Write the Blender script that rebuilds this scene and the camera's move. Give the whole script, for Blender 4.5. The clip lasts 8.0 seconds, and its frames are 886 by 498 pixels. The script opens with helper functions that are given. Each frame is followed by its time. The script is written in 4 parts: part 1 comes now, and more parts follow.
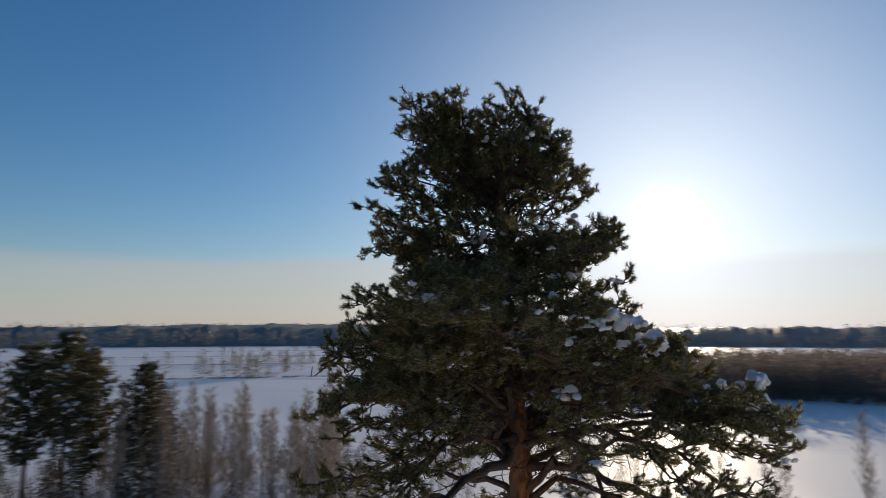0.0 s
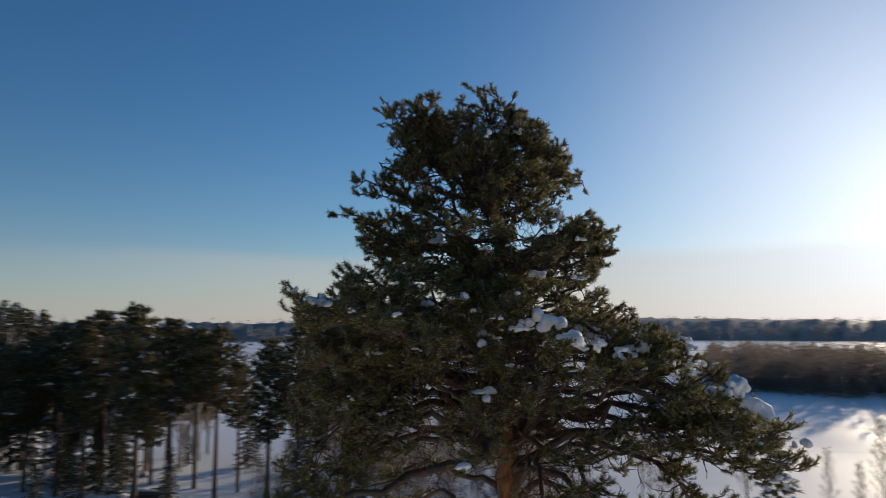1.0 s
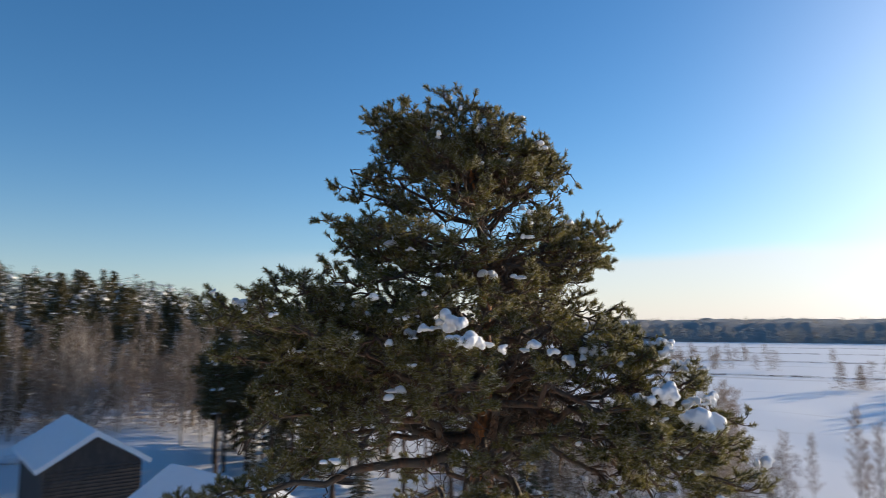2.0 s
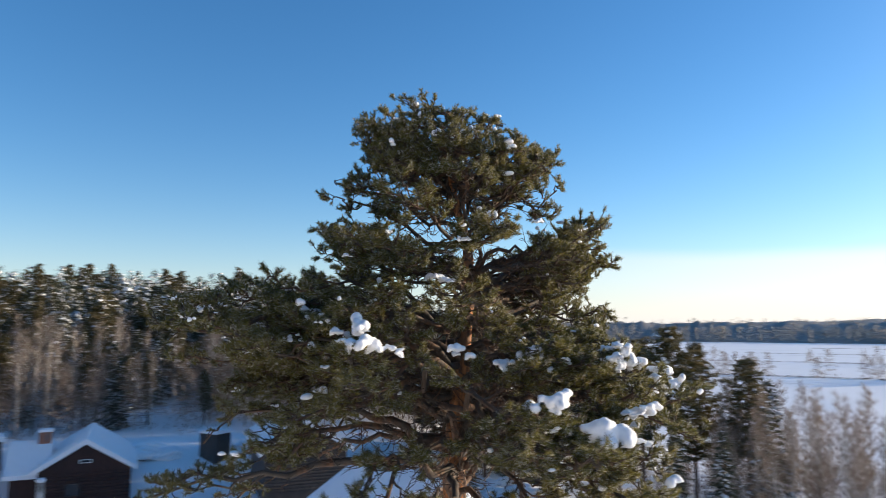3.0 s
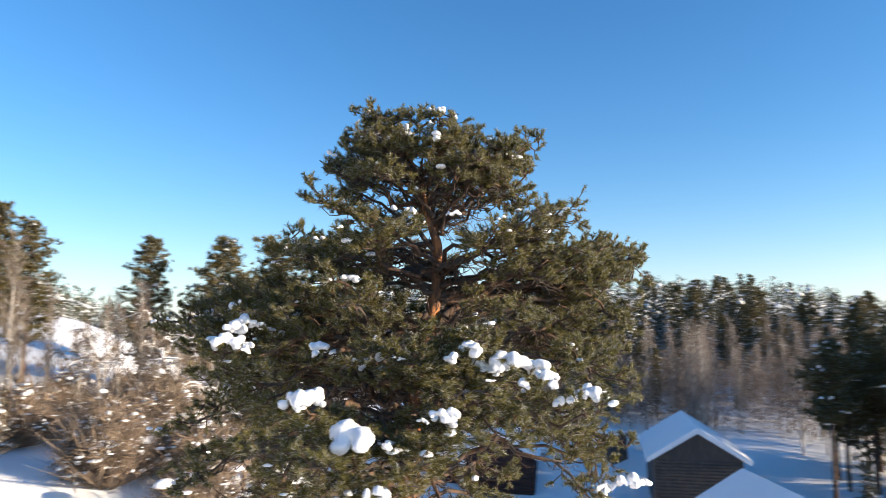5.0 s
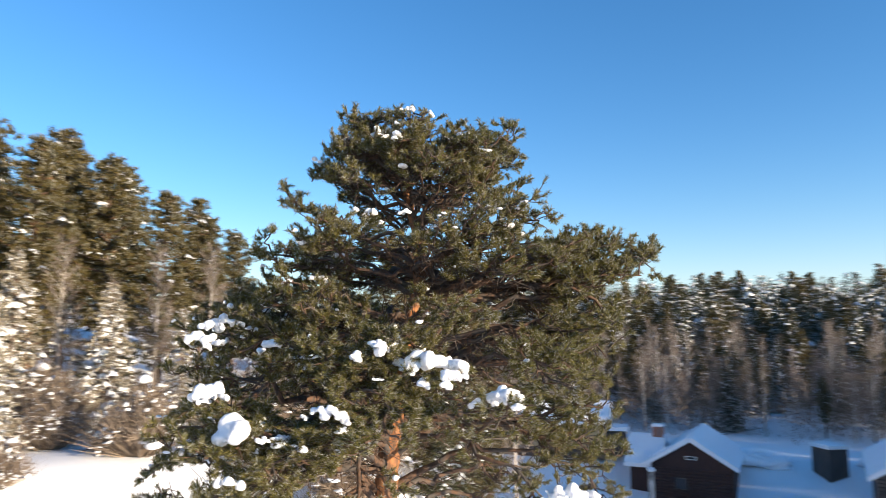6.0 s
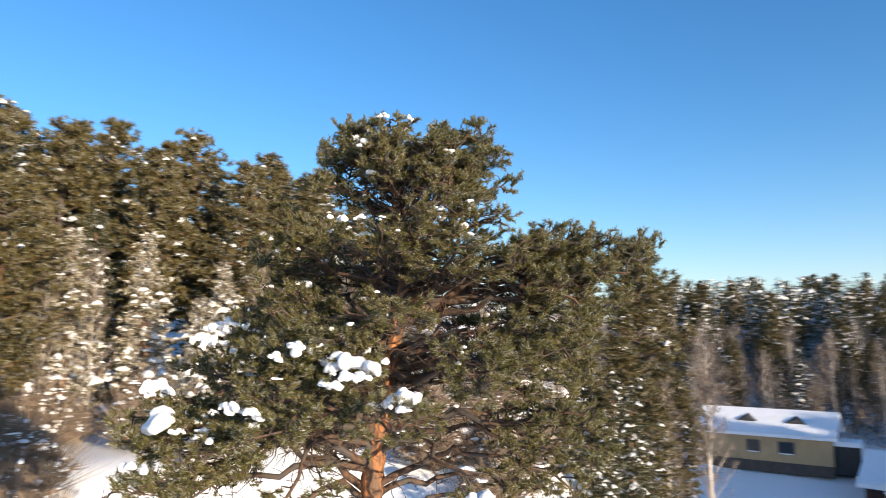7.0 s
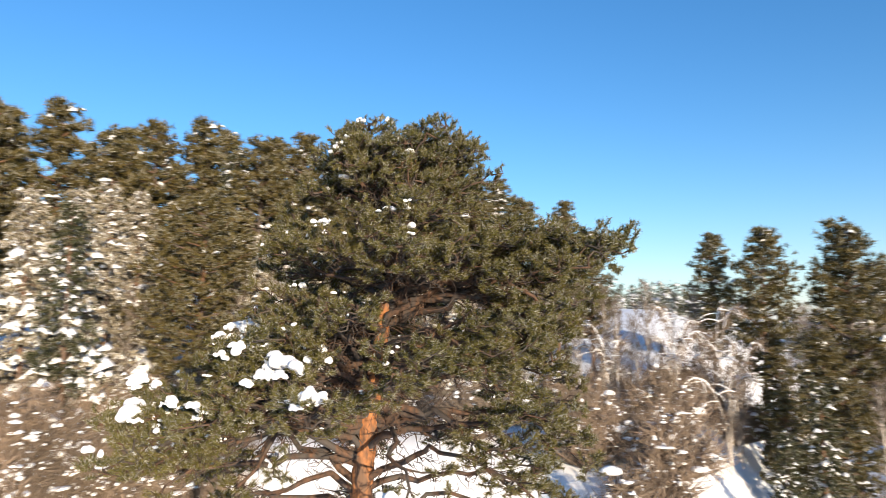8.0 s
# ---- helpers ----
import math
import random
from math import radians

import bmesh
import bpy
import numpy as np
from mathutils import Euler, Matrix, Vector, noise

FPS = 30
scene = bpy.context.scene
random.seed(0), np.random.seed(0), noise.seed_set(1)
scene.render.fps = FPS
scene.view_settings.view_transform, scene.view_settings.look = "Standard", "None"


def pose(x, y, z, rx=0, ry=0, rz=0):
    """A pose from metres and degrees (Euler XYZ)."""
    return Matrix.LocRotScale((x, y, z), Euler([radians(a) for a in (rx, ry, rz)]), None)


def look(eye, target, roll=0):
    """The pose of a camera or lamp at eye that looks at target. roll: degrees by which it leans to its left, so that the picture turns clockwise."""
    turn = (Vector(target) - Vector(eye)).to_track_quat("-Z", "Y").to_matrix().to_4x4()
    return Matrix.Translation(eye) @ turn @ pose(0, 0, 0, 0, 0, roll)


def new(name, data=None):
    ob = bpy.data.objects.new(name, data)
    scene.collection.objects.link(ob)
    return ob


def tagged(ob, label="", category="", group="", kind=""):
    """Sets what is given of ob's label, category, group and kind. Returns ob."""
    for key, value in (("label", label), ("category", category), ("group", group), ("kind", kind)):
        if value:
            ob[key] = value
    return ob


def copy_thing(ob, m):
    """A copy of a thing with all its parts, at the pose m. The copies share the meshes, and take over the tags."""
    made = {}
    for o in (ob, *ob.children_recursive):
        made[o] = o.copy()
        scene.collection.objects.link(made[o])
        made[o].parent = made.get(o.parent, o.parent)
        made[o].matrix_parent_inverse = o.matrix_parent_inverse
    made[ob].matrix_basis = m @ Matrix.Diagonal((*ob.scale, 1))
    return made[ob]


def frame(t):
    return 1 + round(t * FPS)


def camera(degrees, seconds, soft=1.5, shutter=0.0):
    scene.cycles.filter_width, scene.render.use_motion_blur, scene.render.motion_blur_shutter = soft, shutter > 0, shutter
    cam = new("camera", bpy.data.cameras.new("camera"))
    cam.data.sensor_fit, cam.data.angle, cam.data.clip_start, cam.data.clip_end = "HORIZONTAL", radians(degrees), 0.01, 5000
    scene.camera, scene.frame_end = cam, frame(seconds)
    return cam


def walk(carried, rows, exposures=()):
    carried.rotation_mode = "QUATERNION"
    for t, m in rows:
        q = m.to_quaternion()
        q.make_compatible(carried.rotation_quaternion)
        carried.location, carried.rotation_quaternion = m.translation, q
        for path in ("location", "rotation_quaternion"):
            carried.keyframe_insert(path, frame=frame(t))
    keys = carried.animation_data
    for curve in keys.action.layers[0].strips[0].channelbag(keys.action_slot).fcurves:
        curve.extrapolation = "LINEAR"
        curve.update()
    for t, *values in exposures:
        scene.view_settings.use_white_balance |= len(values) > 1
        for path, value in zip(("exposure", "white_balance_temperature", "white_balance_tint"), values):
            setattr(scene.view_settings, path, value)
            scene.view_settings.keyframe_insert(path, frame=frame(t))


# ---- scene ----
cam = camera(65.7, 8.0, soft=0.75, shutter=0.6)
PATH = [
    (0, pose(-0.674, -5.079, 11.972, 96.87, 0, -2.19) @ pose(0, 0, 0, 0, 0, -0.02)),
    (0.5, pose(0.192, -5.122, 11.994, 96.50, 0, 7.27) @ pose(0, 0, 0, 0, 0, 0.03)),
    (1, pose(1.002, -4.983, 12.006, 96.43, 0, 16.26) @ pose(0, 0, 0, 0, 0, -0.20)),
    (1.5, pose(1.750, -4.744, 12.005, 96.45, 0, 24.37) @ pose(0, 0, 0, 0, 0, -0.14)),
    (1.7, pose(2.037, -4.609, 12.005, 96.44, 0, 27.65) @ pose(0, 0, 0, 0, 0, -0.03)),
    (2.8, pose(3.493, -3.570, 12.020, 96.44, 0, 46.60) @ pose(0, 0, 0, 0, 0, 0.21)),
    (3, pose(3.720, -3.339, 12.028, 96.41, 0, 49.89) @ pose(0, 0, 0, 0, 0, 0.17)),
    (3.5, pose(4.216, -2.690, 12.017, 96.62, 0, 58.31) @ pose(0, 0, 0, 0, 0, 0.22)),
    (4, pose(4.624, -1.952, 12.018, 96.56, 0, 67.29) @ pose(0, 0, 0, 0, 0, -0.08)),
    (4.5, pose(4.864, -1.158, 12.010, 96.60, 0, 76.03) @ pose(0, 0, 0, 0, 0, -0.16)),
    (4.7, pose(4.916, -0.852, 12.001, 96.68, 0, 79.36) @ pose(0, 0, 0, 0, 0, -0.16)),
    (5.8, pose(4.859, 0.837, 11.998, 96.64, 0, 97.32) @ pose(0, 0, 0, 0, 0, -0.06)),
    (6, pose(4.813, 1.155, 11.988, 96.76, 0, 100.78) @ pose(0, 0, 0, 0, 0, -0.01)),
    (6.2, pose(4.750, 1.452, 11.988, 96.79, 0, 104.28) @ pose(0, 0, 0, 0, 0, 0.09)),
    (6.5, pose(4.617, 1.893, 11.989, 96.81, 0, 108.99) @ pose(0, 0, 0, 0, 0, 0.11)),
    (6.8, pose(4.433, 2.375, 11.989, 96.89, 0, 114.68) @ pose(0, 0, 0, 0, 0, 0.11)),
    (7, pose(4.281, 2.682, 11.988, 96.93, 0, 118.18) @ pose(0, 0, 0, 0, 0, 0.08)),
    (7.5, pose(3.832, 3.340, 12.003, 96.62, 0, 126.68) @ pose(0, 0, 0, 0, 0, -0.39)),
    (8, pose(3.323, 3.957, 12.026, 96.39, 0, 135.03) @ pose(0, 0, 0, 0, 0, -0.08)),
]
EXPOSURES = [(0, -0.38), (0.5, -0.58), (1, -0.30), (1.5, 0.12), (1.8, 0.35), (3, 0.88), (4.5, 1.20), (6, 1.18), (8, 0.98)]
walk(cam, PATH, EXPOSURES)

# ---- light: low winter sun and a clear sky ----
SUN_YAW, SUN_UP = -20.6, 8.4                      # degrees left of +y, degrees above the horizon
SUN_DIR = Vector((-math.sin(radians(SUN_YAW)) * math.cos(radians(SUN_UP)),
                  math.cos(radians(SUN_YAW)) * math.cos(radians(SUN_UP)), math.sin(radians(SUN_UP))))


def make_world():
    """A clear blue sky, the glow round the low sun, and a thin bank of cloud along the horizon on the sun's side."""
    world = bpy.data.worlds.new("winter_sky")
    scene.world = world
    world.use_nodes = True
    nt = world.node_tree
    nt.nodes.clear()

    def calc(op, a, b=0.0, c=0.0):
        n = nt.nodes.new("ShaderNodeMath")
        n.operation = op
        for s, v in zip(n.inputs, (a, b, c)):
            if isinstance(v, (int, float)):
                s.default_value = v
            else:
                nt.links.new(v, s)
        return n.outputs[0]

    def step(v, lo, hi):
        n = nt.nodes.new("ShaderNodeMapRange")
        n.interpolation_type = "SMOOTHSTEP"
        nt.links.new(v, n.inputs[0])
        n.inputs[1].default_value, n.inputs[2].default_value = lo, hi
        return n.outputs[0]

    def mixed(fac, a, b, mode="MIX"):
        n = nt.nodes.new("ShaderNodeMix")
        n.data_type, n.blend_type = "RGBA", mode
        for s, v in ((n.inputs[0], fac), (n.inputs[6], a), (n.inputs[7], b)):
            if isinstance(v, (int, float)):
                s.default_value = v
            elif isinstance(v, tuple):
                s.default_value = (*v, 1)
            else:
                nt.links.new(v, s)
        return n.outputs[2]

    out = nt.nodes.new("ShaderNodeOutputWorld")
    bg = nt.nodes.new("ShaderNodeBackground")
    sky = nt.nodes.new("ShaderNodeTexSky")
    sky.sky_type = "NISHITA"
    sky.sun_disc = False
    sky.sun_elevation = radians(SUN_UP)
    sky.sun_rotation = radians(-SUN_YAW)
    sky.altitude = 300
    sky.air_density, sky.dust_density, sky.ozone_density = SKY_AIR
    hue = nt.nodes.new("ShaderNodeHueSaturation")
    hue.inputs["Saturation"].default_value = SKY_SAT
    nt.links.new(sky.outputs[0], hue.inputs["Color"])
    col = mixed(1.0, hue.outputs[0], SKY_TINT, "MULTIPLY")
    where = nt.nodes.new("ShaderNodeTexCoord").outputs["Generated"]
    dot = nt.nodes.new("ShaderNodeVectorMath")
    dot.operation = "DOT_PRODUCT"
    nt.links.new(where, dot.inputs[0])
    dot.inputs[1].default_value = SUN_DIR
    near = calc("MAXIMUM", dot.outputs["Value"], 0.0)
    split = nt.nodes.new("ShaderNodeSeparateXYZ")
    nt.links.new(where, split.inputs[0])
    up = split.outputs["Z"]
    # pale air low over the horizon
    low = calc("POWER", calc("SUBTRACT", 1.0, calc("ABSOLUTE", up)), 15.0)
    col = mixed(calc("MULTIPLY", low, 0.66), col, HAZE)
    # cloud bank with a soft upper edge
    wave = nt.nodes.new("ShaderNodeTexNoise")
    wave.inputs["Scale"].default_value = 3.0
    nt.links.new(where, wave.inputs["Vector"])
    edge = calc("MULTIPLY_ADD", wave.outputs[0], 0.03, up)
    bank = calc("SUBTRACT", 1.0, step(edge, 0.105, 0.128))
    bank = calc("MULTIPLY", bank, step(near, 0.2, 0.95))
    col = mixed(calc("MULTIPLY", bank, 0.6), col, BANK)
    # glow round the sun
    wide = calc("POWER", near, 18.0)
    mid = calc("POWER", near, 160.0)
    core = calc("POWER", near, 2200.0)
    col = mixed(calc("MULTIPLY", wide, 0.6), col, GLOW)
    glow = calc("ADD", calc("MULTIPLY", mid, 2.0), calc("MULTIPLY", core, 16.0))
    col = mixed(1.0, col, mixed(1.0, (1.0, 0.93, 0.84), glow, "MULTIPLY"), "ADD")
    nt.links.new(col, bg.inputs["Color"])
    bg.inputs["Strength"].default_value = 0.122
    nt.links.new(bg.outputs[0], out.inputs["Surface"])


SKY_AIR, SKY_SAT, SKY_TINT = (1.0, 0.2, 3.2), 1.16, (1.16, 1.08, 1.14)
HAZE, BANK, GLOW = (3.7, 4.0, 4.8), (5.1, 4.8, 4.65), (10.2, 11.2, 12.6)
make_world()
sun = new("sun", bpy.data.lights.new("sun", "SUN"))
sun.data.energy, sun.data.angle, sun.data.color = 5.0, radians(0.6), (1.0, 0.82, 0.60)
sun.matrix_world = look(SUN_DIR * 200, (0, 0, 0))


# ---- materials ----
def material(name, rough=0.8, metal=0.0):
    m = bpy.data.materials.new(name)
    m.use_nodes = True
    b = m.node_tree.nodes["Principled BSDF"]
    b.inputs["Roughness"].default_value = rough
    b.inputs["Metallic"].default_value = metal
    return m, m.node_tree, b


def noise_tex(nt, scale, detail=4, stretch=(1, 1, 1), world=True):
    g = nt.nodes.new("ShaderNodeNewGeometry" if world else "ShaderNodeTexCoord")
    mp = nt.nodes.new("ShaderNodeMapping")
    mp.inputs["Scale"].default_value = stretch
    nt.links.new(g.outputs["Position" if world else "Object"], mp.inputs["Vector"])
    n = nt.nodes.new("ShaderNodeTexNoise")
    n.inputs["Scale"].default_value = scale
    n.inputs["Detail"].default_value = detail
    nt.links.new(mp.outputs[0], n.inputs["Vector"])
    return n.outputs[0]


def ramp(nt, fac, *stops):
    r = nt.nodes.new("ShaderNodeValToRGB")
    while len(r.color_ramp.elements) < len(stops):
        r.color_ramp.elements.new(0.5)
    for e, (p, c) in zip(r.color_ramp.elements, stops):
        e.position, e.color = p, (*c, 1)
    nt.links.new(fac, r.inputs[0])
    return r.outputs[0]


def blend(nt, fac, a, b, mode="MIX"):
    m = nt.nodes.new("ShaderNodeMix")
    m.data_type, m.blend_type = "RGBA", mode
    for sock, v in ((m.inputs[0], fac), (m.inputs[6], a), (m.inputs[7], b)):
        if isinstance(v, (int, float)):
            sock.default_value = v
        elif isinstance(v, tuple):
            sock.default_value = (*v, 1)
        else:
            nt.links.new(v, sock)
    return m.outputs[2]


def bump(nt, b, height, strength=0.4, dist=0.02):
    n = nt.nodes.new("ShaderNodeBump")
    n.inputs["Strength"].default_value, n.inputs["Distance"].default_value = strength, dist
    nt.links.new(height, n.inputs["Height"])
    nt.links.new(n.outputs[0], b.inputs["Normal"])


def leaf_material(name, dark, light, warm, through_it=0.28, frost=(0.32, 0.32, 0.27)):
    m, nt, b = material(name, 0.55)
    geo = nt.nodes.new("ShaderNodeNewGeometry")
    col = ramp(nt, geo.outputs["Random Per Island"], (0.0, dark), (0.5, light), (0.80, light), (0.84, frost), (1.0, frost))
    big = noise_tex(nt, 1.7, 2)
    col = blend(nt, ramp(nt, big, (0.35, (0.0, 0.0, 0.0)), (0.7, (1, 1, 1))), col, blend(nt, 0.22, col, warm))
    nt.links.new(col, b.inputs["Base Color"])
    b.inputs["Specular IOR Level"].default_value = 0.3
    tr = nt.nodes.new("ShaderNodeBsdfTranslucent")
    nt.links.new(col, tr.inputs["Color"])
    mix = nt.nodes.new("ShaderNodeMixShader")
    mix.inputs[0].default_value = through_it
    nt.links.new(b.outputs[0], mix.inputs[1])
    nt.links.new(tr.outputs[0], mix.inputs[2])
    nt.links.new(mix.outputs[0], nt.nodes["Material Output"].inputs["Surface"])
    return m


def bark_material(name, low, high, patch, scale=14):
    m, nt, b = material(name, 0.85)
    n1 = noise_tex(nt, scale, 6, (1, 1, 0.35))
    n2 = noise_tex(nt, scale * 0.25, 3, (1, 1, 0.5))
    col = ramp(nt, n1, (0.3, low), (0.65, high))
    col = blend(nt, ramp(nt, n2, (0.45, (0, 0, 0)), (0.6, (1, 1, 1))), col, patch)
    nt.links.new(col, b.inputs["Base Color"])
    bump(nt, b, n1, 0.8, 0.01)
    return m


def snow_material(name, tint=(0.84, 0.85, 0.87), scale=6.0, dist=0.03):
    m, nt, b = material(name, 0.65)
    n1, n2 = noise_tex(nt, scale, 5), noise_tex(nt, scale * 8, 3)
    nt.links.new(blend(nt, n1, tint, tuple(0.95 * c for c in tint)), b.inputs["Base Color"])
    add = nt.nodes.new("ShaderNodeMath")
    add.operation = "MULTIPLY_ADD"
    nt.links.new(n2, add.inputs[0])
    add.inputs[1].default_value = 0.25
    nt.links.new(n1, add.inputs[2])
    bump(nt, b, add.outputs[0], 0.5, dist)
    b.inputs["Specular IOR Level"].default_value = 0.25
    return m


def ground_material():
    m, nt, b = material("snow_cover", 0.62)
    wide, mid, fine = noise_tex(nt, 0.02, 4), noise_tex(nt, 0.35, 5), noise_tex(nt, 3.0, 4)
    col = blend(nt, wide, (0.90, 0.90, 0.91), (0.84, 0.85, 0.86))
    furrow = noise_tex(nt, 0.09, 4, (0.12, 1.0, 1.0))
    col = blend(nt, ramp(nt, furrow, (0.60, (0, 0, 0)), (0.70, (1, 1, 1))), col, (0.62, 0.61, 0.60))
    nt.links.new(col, b.inputs["Base Color"])
    add = nt.nodes.new("ShaderNodeMath")
    add.operation = "MULTIPLY_ADD"
    nt.links.new(fine, add.inputs[0])
    add.inputs[1].default_value = 0.2
    nt.links.new(mid, add.inputs[2])
    bump(nt, b, add.outputs[0], 0.3, 0.07)
    b.inputs["Specular IOR Level"].default_value = 0.55
    b.inputs["Roughness"].default_value = 0.6
    return m


NEEDLE = leaf_material("pine_needles", (0.020, 0.030, 0.013), (0.172, 0.156, 0.042), (0.26, 0.185, 0.05), 0.42, (0.44, 0.44, 0.39))
NEEDLE_FAR = leaf_material("far_pine_needles", (0.017, 0.024, 0.01), (0.125, 0.10, 0.030), (0.22, 0.135, 0.042), 0.3)
# far woods: frost, and distance haze put into the pale base colour
SPRUCE_FROST_HAZE = leaf_material("frost_and_haze_woods", (0.30, 0.275, 0.25), (0.40, 0.37, 0.34), (0.36, 0.32, 0.28), 0.3)
SPRUCE_WHITE = leaf_material("snowed_needles", (0.10, 0.085, 0.05), (0.34, 0.30, 0.22), (0.30, 0.22, 0.12), 0.2, (0.72, 0.71, 0.68))
SPRUCE = leaf_material("spruce_needles", (0.016, 0.024, 0.012), (0.055, 0.06, 0.024), (0.11, 0.08, 0.03), 0.25)
BARK = bark_material("pine_bark", (0.05, 0.028, 0.018), (0.38, 0.15, 0.05), (0.13, 0.075, 0.045), 30)
BARK_DARK = bark_material("limb_bark", (0.03, 0.023, 0.018), (0.12, 0.062, 0.034), (0.06, 0.05, 0.043), 34)
BARK_FAR = bark_material("far_bark", (0.05, 0.035, 0.025), (0.2, 0.1, 0.05), (0.09, 0.07, 0.06), 3)
BIRCH = bark_material("birch_bark", (0.45, 0.40, 0.34), (0.62, 0.56, 0.5), (0.14, 0.12, 0.1), 5)
TWIG = bark_material("twigs", (0.11, 0.075, 0.058), (0.24, 0.165, 0.12), (0.17, 0.13, 0.105), 5)
BIRCH_MASS = leaf_material("frosted_birch_twigs", (0.14, 0.11, 0.088), (0.26, 0.205, 0.165), (0.26, 0.19, 0.14), 0.4, (0.34, 0.31, 0.28))
GROVE = bark_material("sunlit_twigs", (0.12, 0.092, 0.066), (0.26, 0.19, 0.135), (0.18, 0.14, 0.105), 0.5)
SNOW = snow_material("clump_snow", scale=16, dist=0.012)
SNOW_ROOF = snow_material("roof_snow", scale=2.0, dist=0.05)
GROUND = ground_material()


# ---- mesh helpers ----
def mesh_of(name, verts, faces, mat, smooth=False):
    """A mesh from arrays; faces all of one size."""
    verts, faces = np.asarray(verts, np.float32).reshape(-1, 3), np.asarray(faces, np.int32)
    k = faces.shape[1]
    me = bpy.data.meshes.new(name)
    me.vertices.add(len(verts))
    me.vertices.foreach_set("co", verts.ravel())
    me.loops.add(faces.size)
    me.loops.foreach_set("vertex_index", faces.ravel())
    me.polygons.add(len(faces))
    me.polygons.foreach_set("loop_start", np.arange(len(faces), dtype=np.int32) * k)
    if smooth:
        me.polygons.foreach_set("use_smooth", np.ones(len(faces), bool))
    me.materials.append(mat)
    me.update(calc_edges=True)
    return me


def part_mesh(name, me, parent, label="", kind=""):
    ob = new(name, me)
    ob.parent = parent
    return tagged(ob, label, kind=kind)


def part(name, bm, mat, parent, label=""):
    me = bpy.data.meshes.new(name)
    bm.normal_update()
    bm.to_mesh(me)
    bm.free()
    me.materials.append(mat)
    return part_mesh(name, me, parent, label)


def unit(v):
    return v / np.maximum(np.linalg.norm(v, axis=-1, keepdims=True), 1e-9)


def tube(path, radii, sides=7):
    """Quads of a round tapered tube along a path."""
    path, radii = np.asarray(path, float), np.asarray(radii, float)
    along = unit(np.gradient(path, axis=0))
    ref = np.where(np.abs(along[:, 2:]) > 0.9, [[1.0, 0, 0]], [[0, 0, 1.0]])
    a = unit(np.cross(along, ref))
    b = np.cross(along, a)
    ang = np.linspace(0, 2 * np.pi, sides, endpoint=False)
    ring = path[:, None] + radii[:, None, None] * (np.cos(ang)[None, :, None] * a[:, None] + np.sin(ang)[None, :, None] * b[:, None])
    n = len(path)
    i, j = np.meshgrid(np.arange(n - 1), np.arange(sides), indexing="ij")
    k = (j + 1) % sides
    faces = np.stack([i * sides + j, i * sides + k, (i + 1) * sides + k, (i + 1) * sides + j], -1).reshape(-1, 4)
    return ring.reshape(-1, 3), faces


class Pile:
    """Collects pieces of one mesh."""

    def __init__(self):
        self.v, self.f, self.n = [], [], 0

    def add(self, vf):
        v, f = vf
        self.v.append(v)
        self.f.append(f + self.n)
        self.n += len(v)

    def mesh(self, name, mat, smooth=False):
        return mesh_of(name, np.concatenate(self.v), np.concatenate(self.f), mat, smooth)


def blades(rng, base, way, count, length, width, spread, along=0.0):
    """Thin triangles fanned round the way at each base: needles, twigs, sprays."""
    base, way = np.repeat(base, count, 0), np.repeat(unit(way), count, 0)
    n = len(base)
    if along:
        base = base + way * (rng.random((n, 1)) * along)
    side = unit(np.cross(way, rng.normal(size=(n, 3))))
    ang = spread * (0.45 + 0.65 * np.sqrt(rng.random((n, 1))))
    d = way * np.cos(ang) + side * np.sin(ang)
    tip = base + d * length * (0.7 + 0.45 * rng.random((n, 1)))
    wide = unit(np.cross(d, rng.normal(size=(n, 3)))) * width * 0.5
    v = np.stack([base - wide, base + wide, tip], 1).reshape(-1, 3)
    return v, np.arange(n * 3).reshape(-1, 3)


def ball(subdiv):
    bm = bmesh.new()
    bmesh.ops.create_icosphere(bm, subdivisions=subdiv, radius=1)
    v = np.array([p.co[:] for p in bm.verts])
    f = np.array([[p.index for p in q.verts] for q in bm.faces])
    bm.free()
    return v, f


BALLS = {n: ball(n) for n in (1, 2, 3, 4)}


def heap(rng, size, n=5, detail=4):
    """One lumpy heap of snow: the hull of several balls, seen from its middle."""
    v, f = BALLS[detail]
    c = rng.normal(size=(n, 3)) * [0.4, 0.4, 0.25] * size
    r = size * rng.uniform(0.26, 0.52, n)
    c[0], r[0] = 0, size * 0.45
    along = v @ c.T
    room = r ** 2 - ((c ** 2).sum(1) - along ** 2)
    far = np.where(room > 0, along + np.sqrt(np.maximum(room, 0)), 0.0)
    p = 9
    rad = ((np.maximum(far, 1e-4) / size) ** p).sum(1) ** (1 / p) * size
    for _ in range(4):
        rad = rad * (1 + 0.06 * np.sin(v @ (rng.normal(size=3) * 4.5) + rng.random() * 6))
    out = v * rad[:, None]
    out[:, 2] = np.where(out[:, 2] < 0, out[:, 2] * 0.6, out[:, 2])
    return out, f


def lump(rng, centre, size, flat=0.6, detail=2):
    """A soft uneven lump of snow."""
    v, f = BALLS[detail]
    v = v.copy()
    for _ in range(3):
        k, ph = rng.normal(size=3) * 1.6, rng.random() * 6
        v = v * (1 + 0.13 * np.sin(v @ k + ph))[:, None]
    v = v * np.asarray(size) * [1, 1, flat]
    v[:, 2] = np.where(v[:, 2] < 0, v[:, 2] * 0.55, v[:, 2])
    return v + centre, f


def smooth(a, b, x):
    t = np.clip((np.asarray(x, float) - a) / (b - a), 0, 1)
    return t * t * (3 - 2 * t)


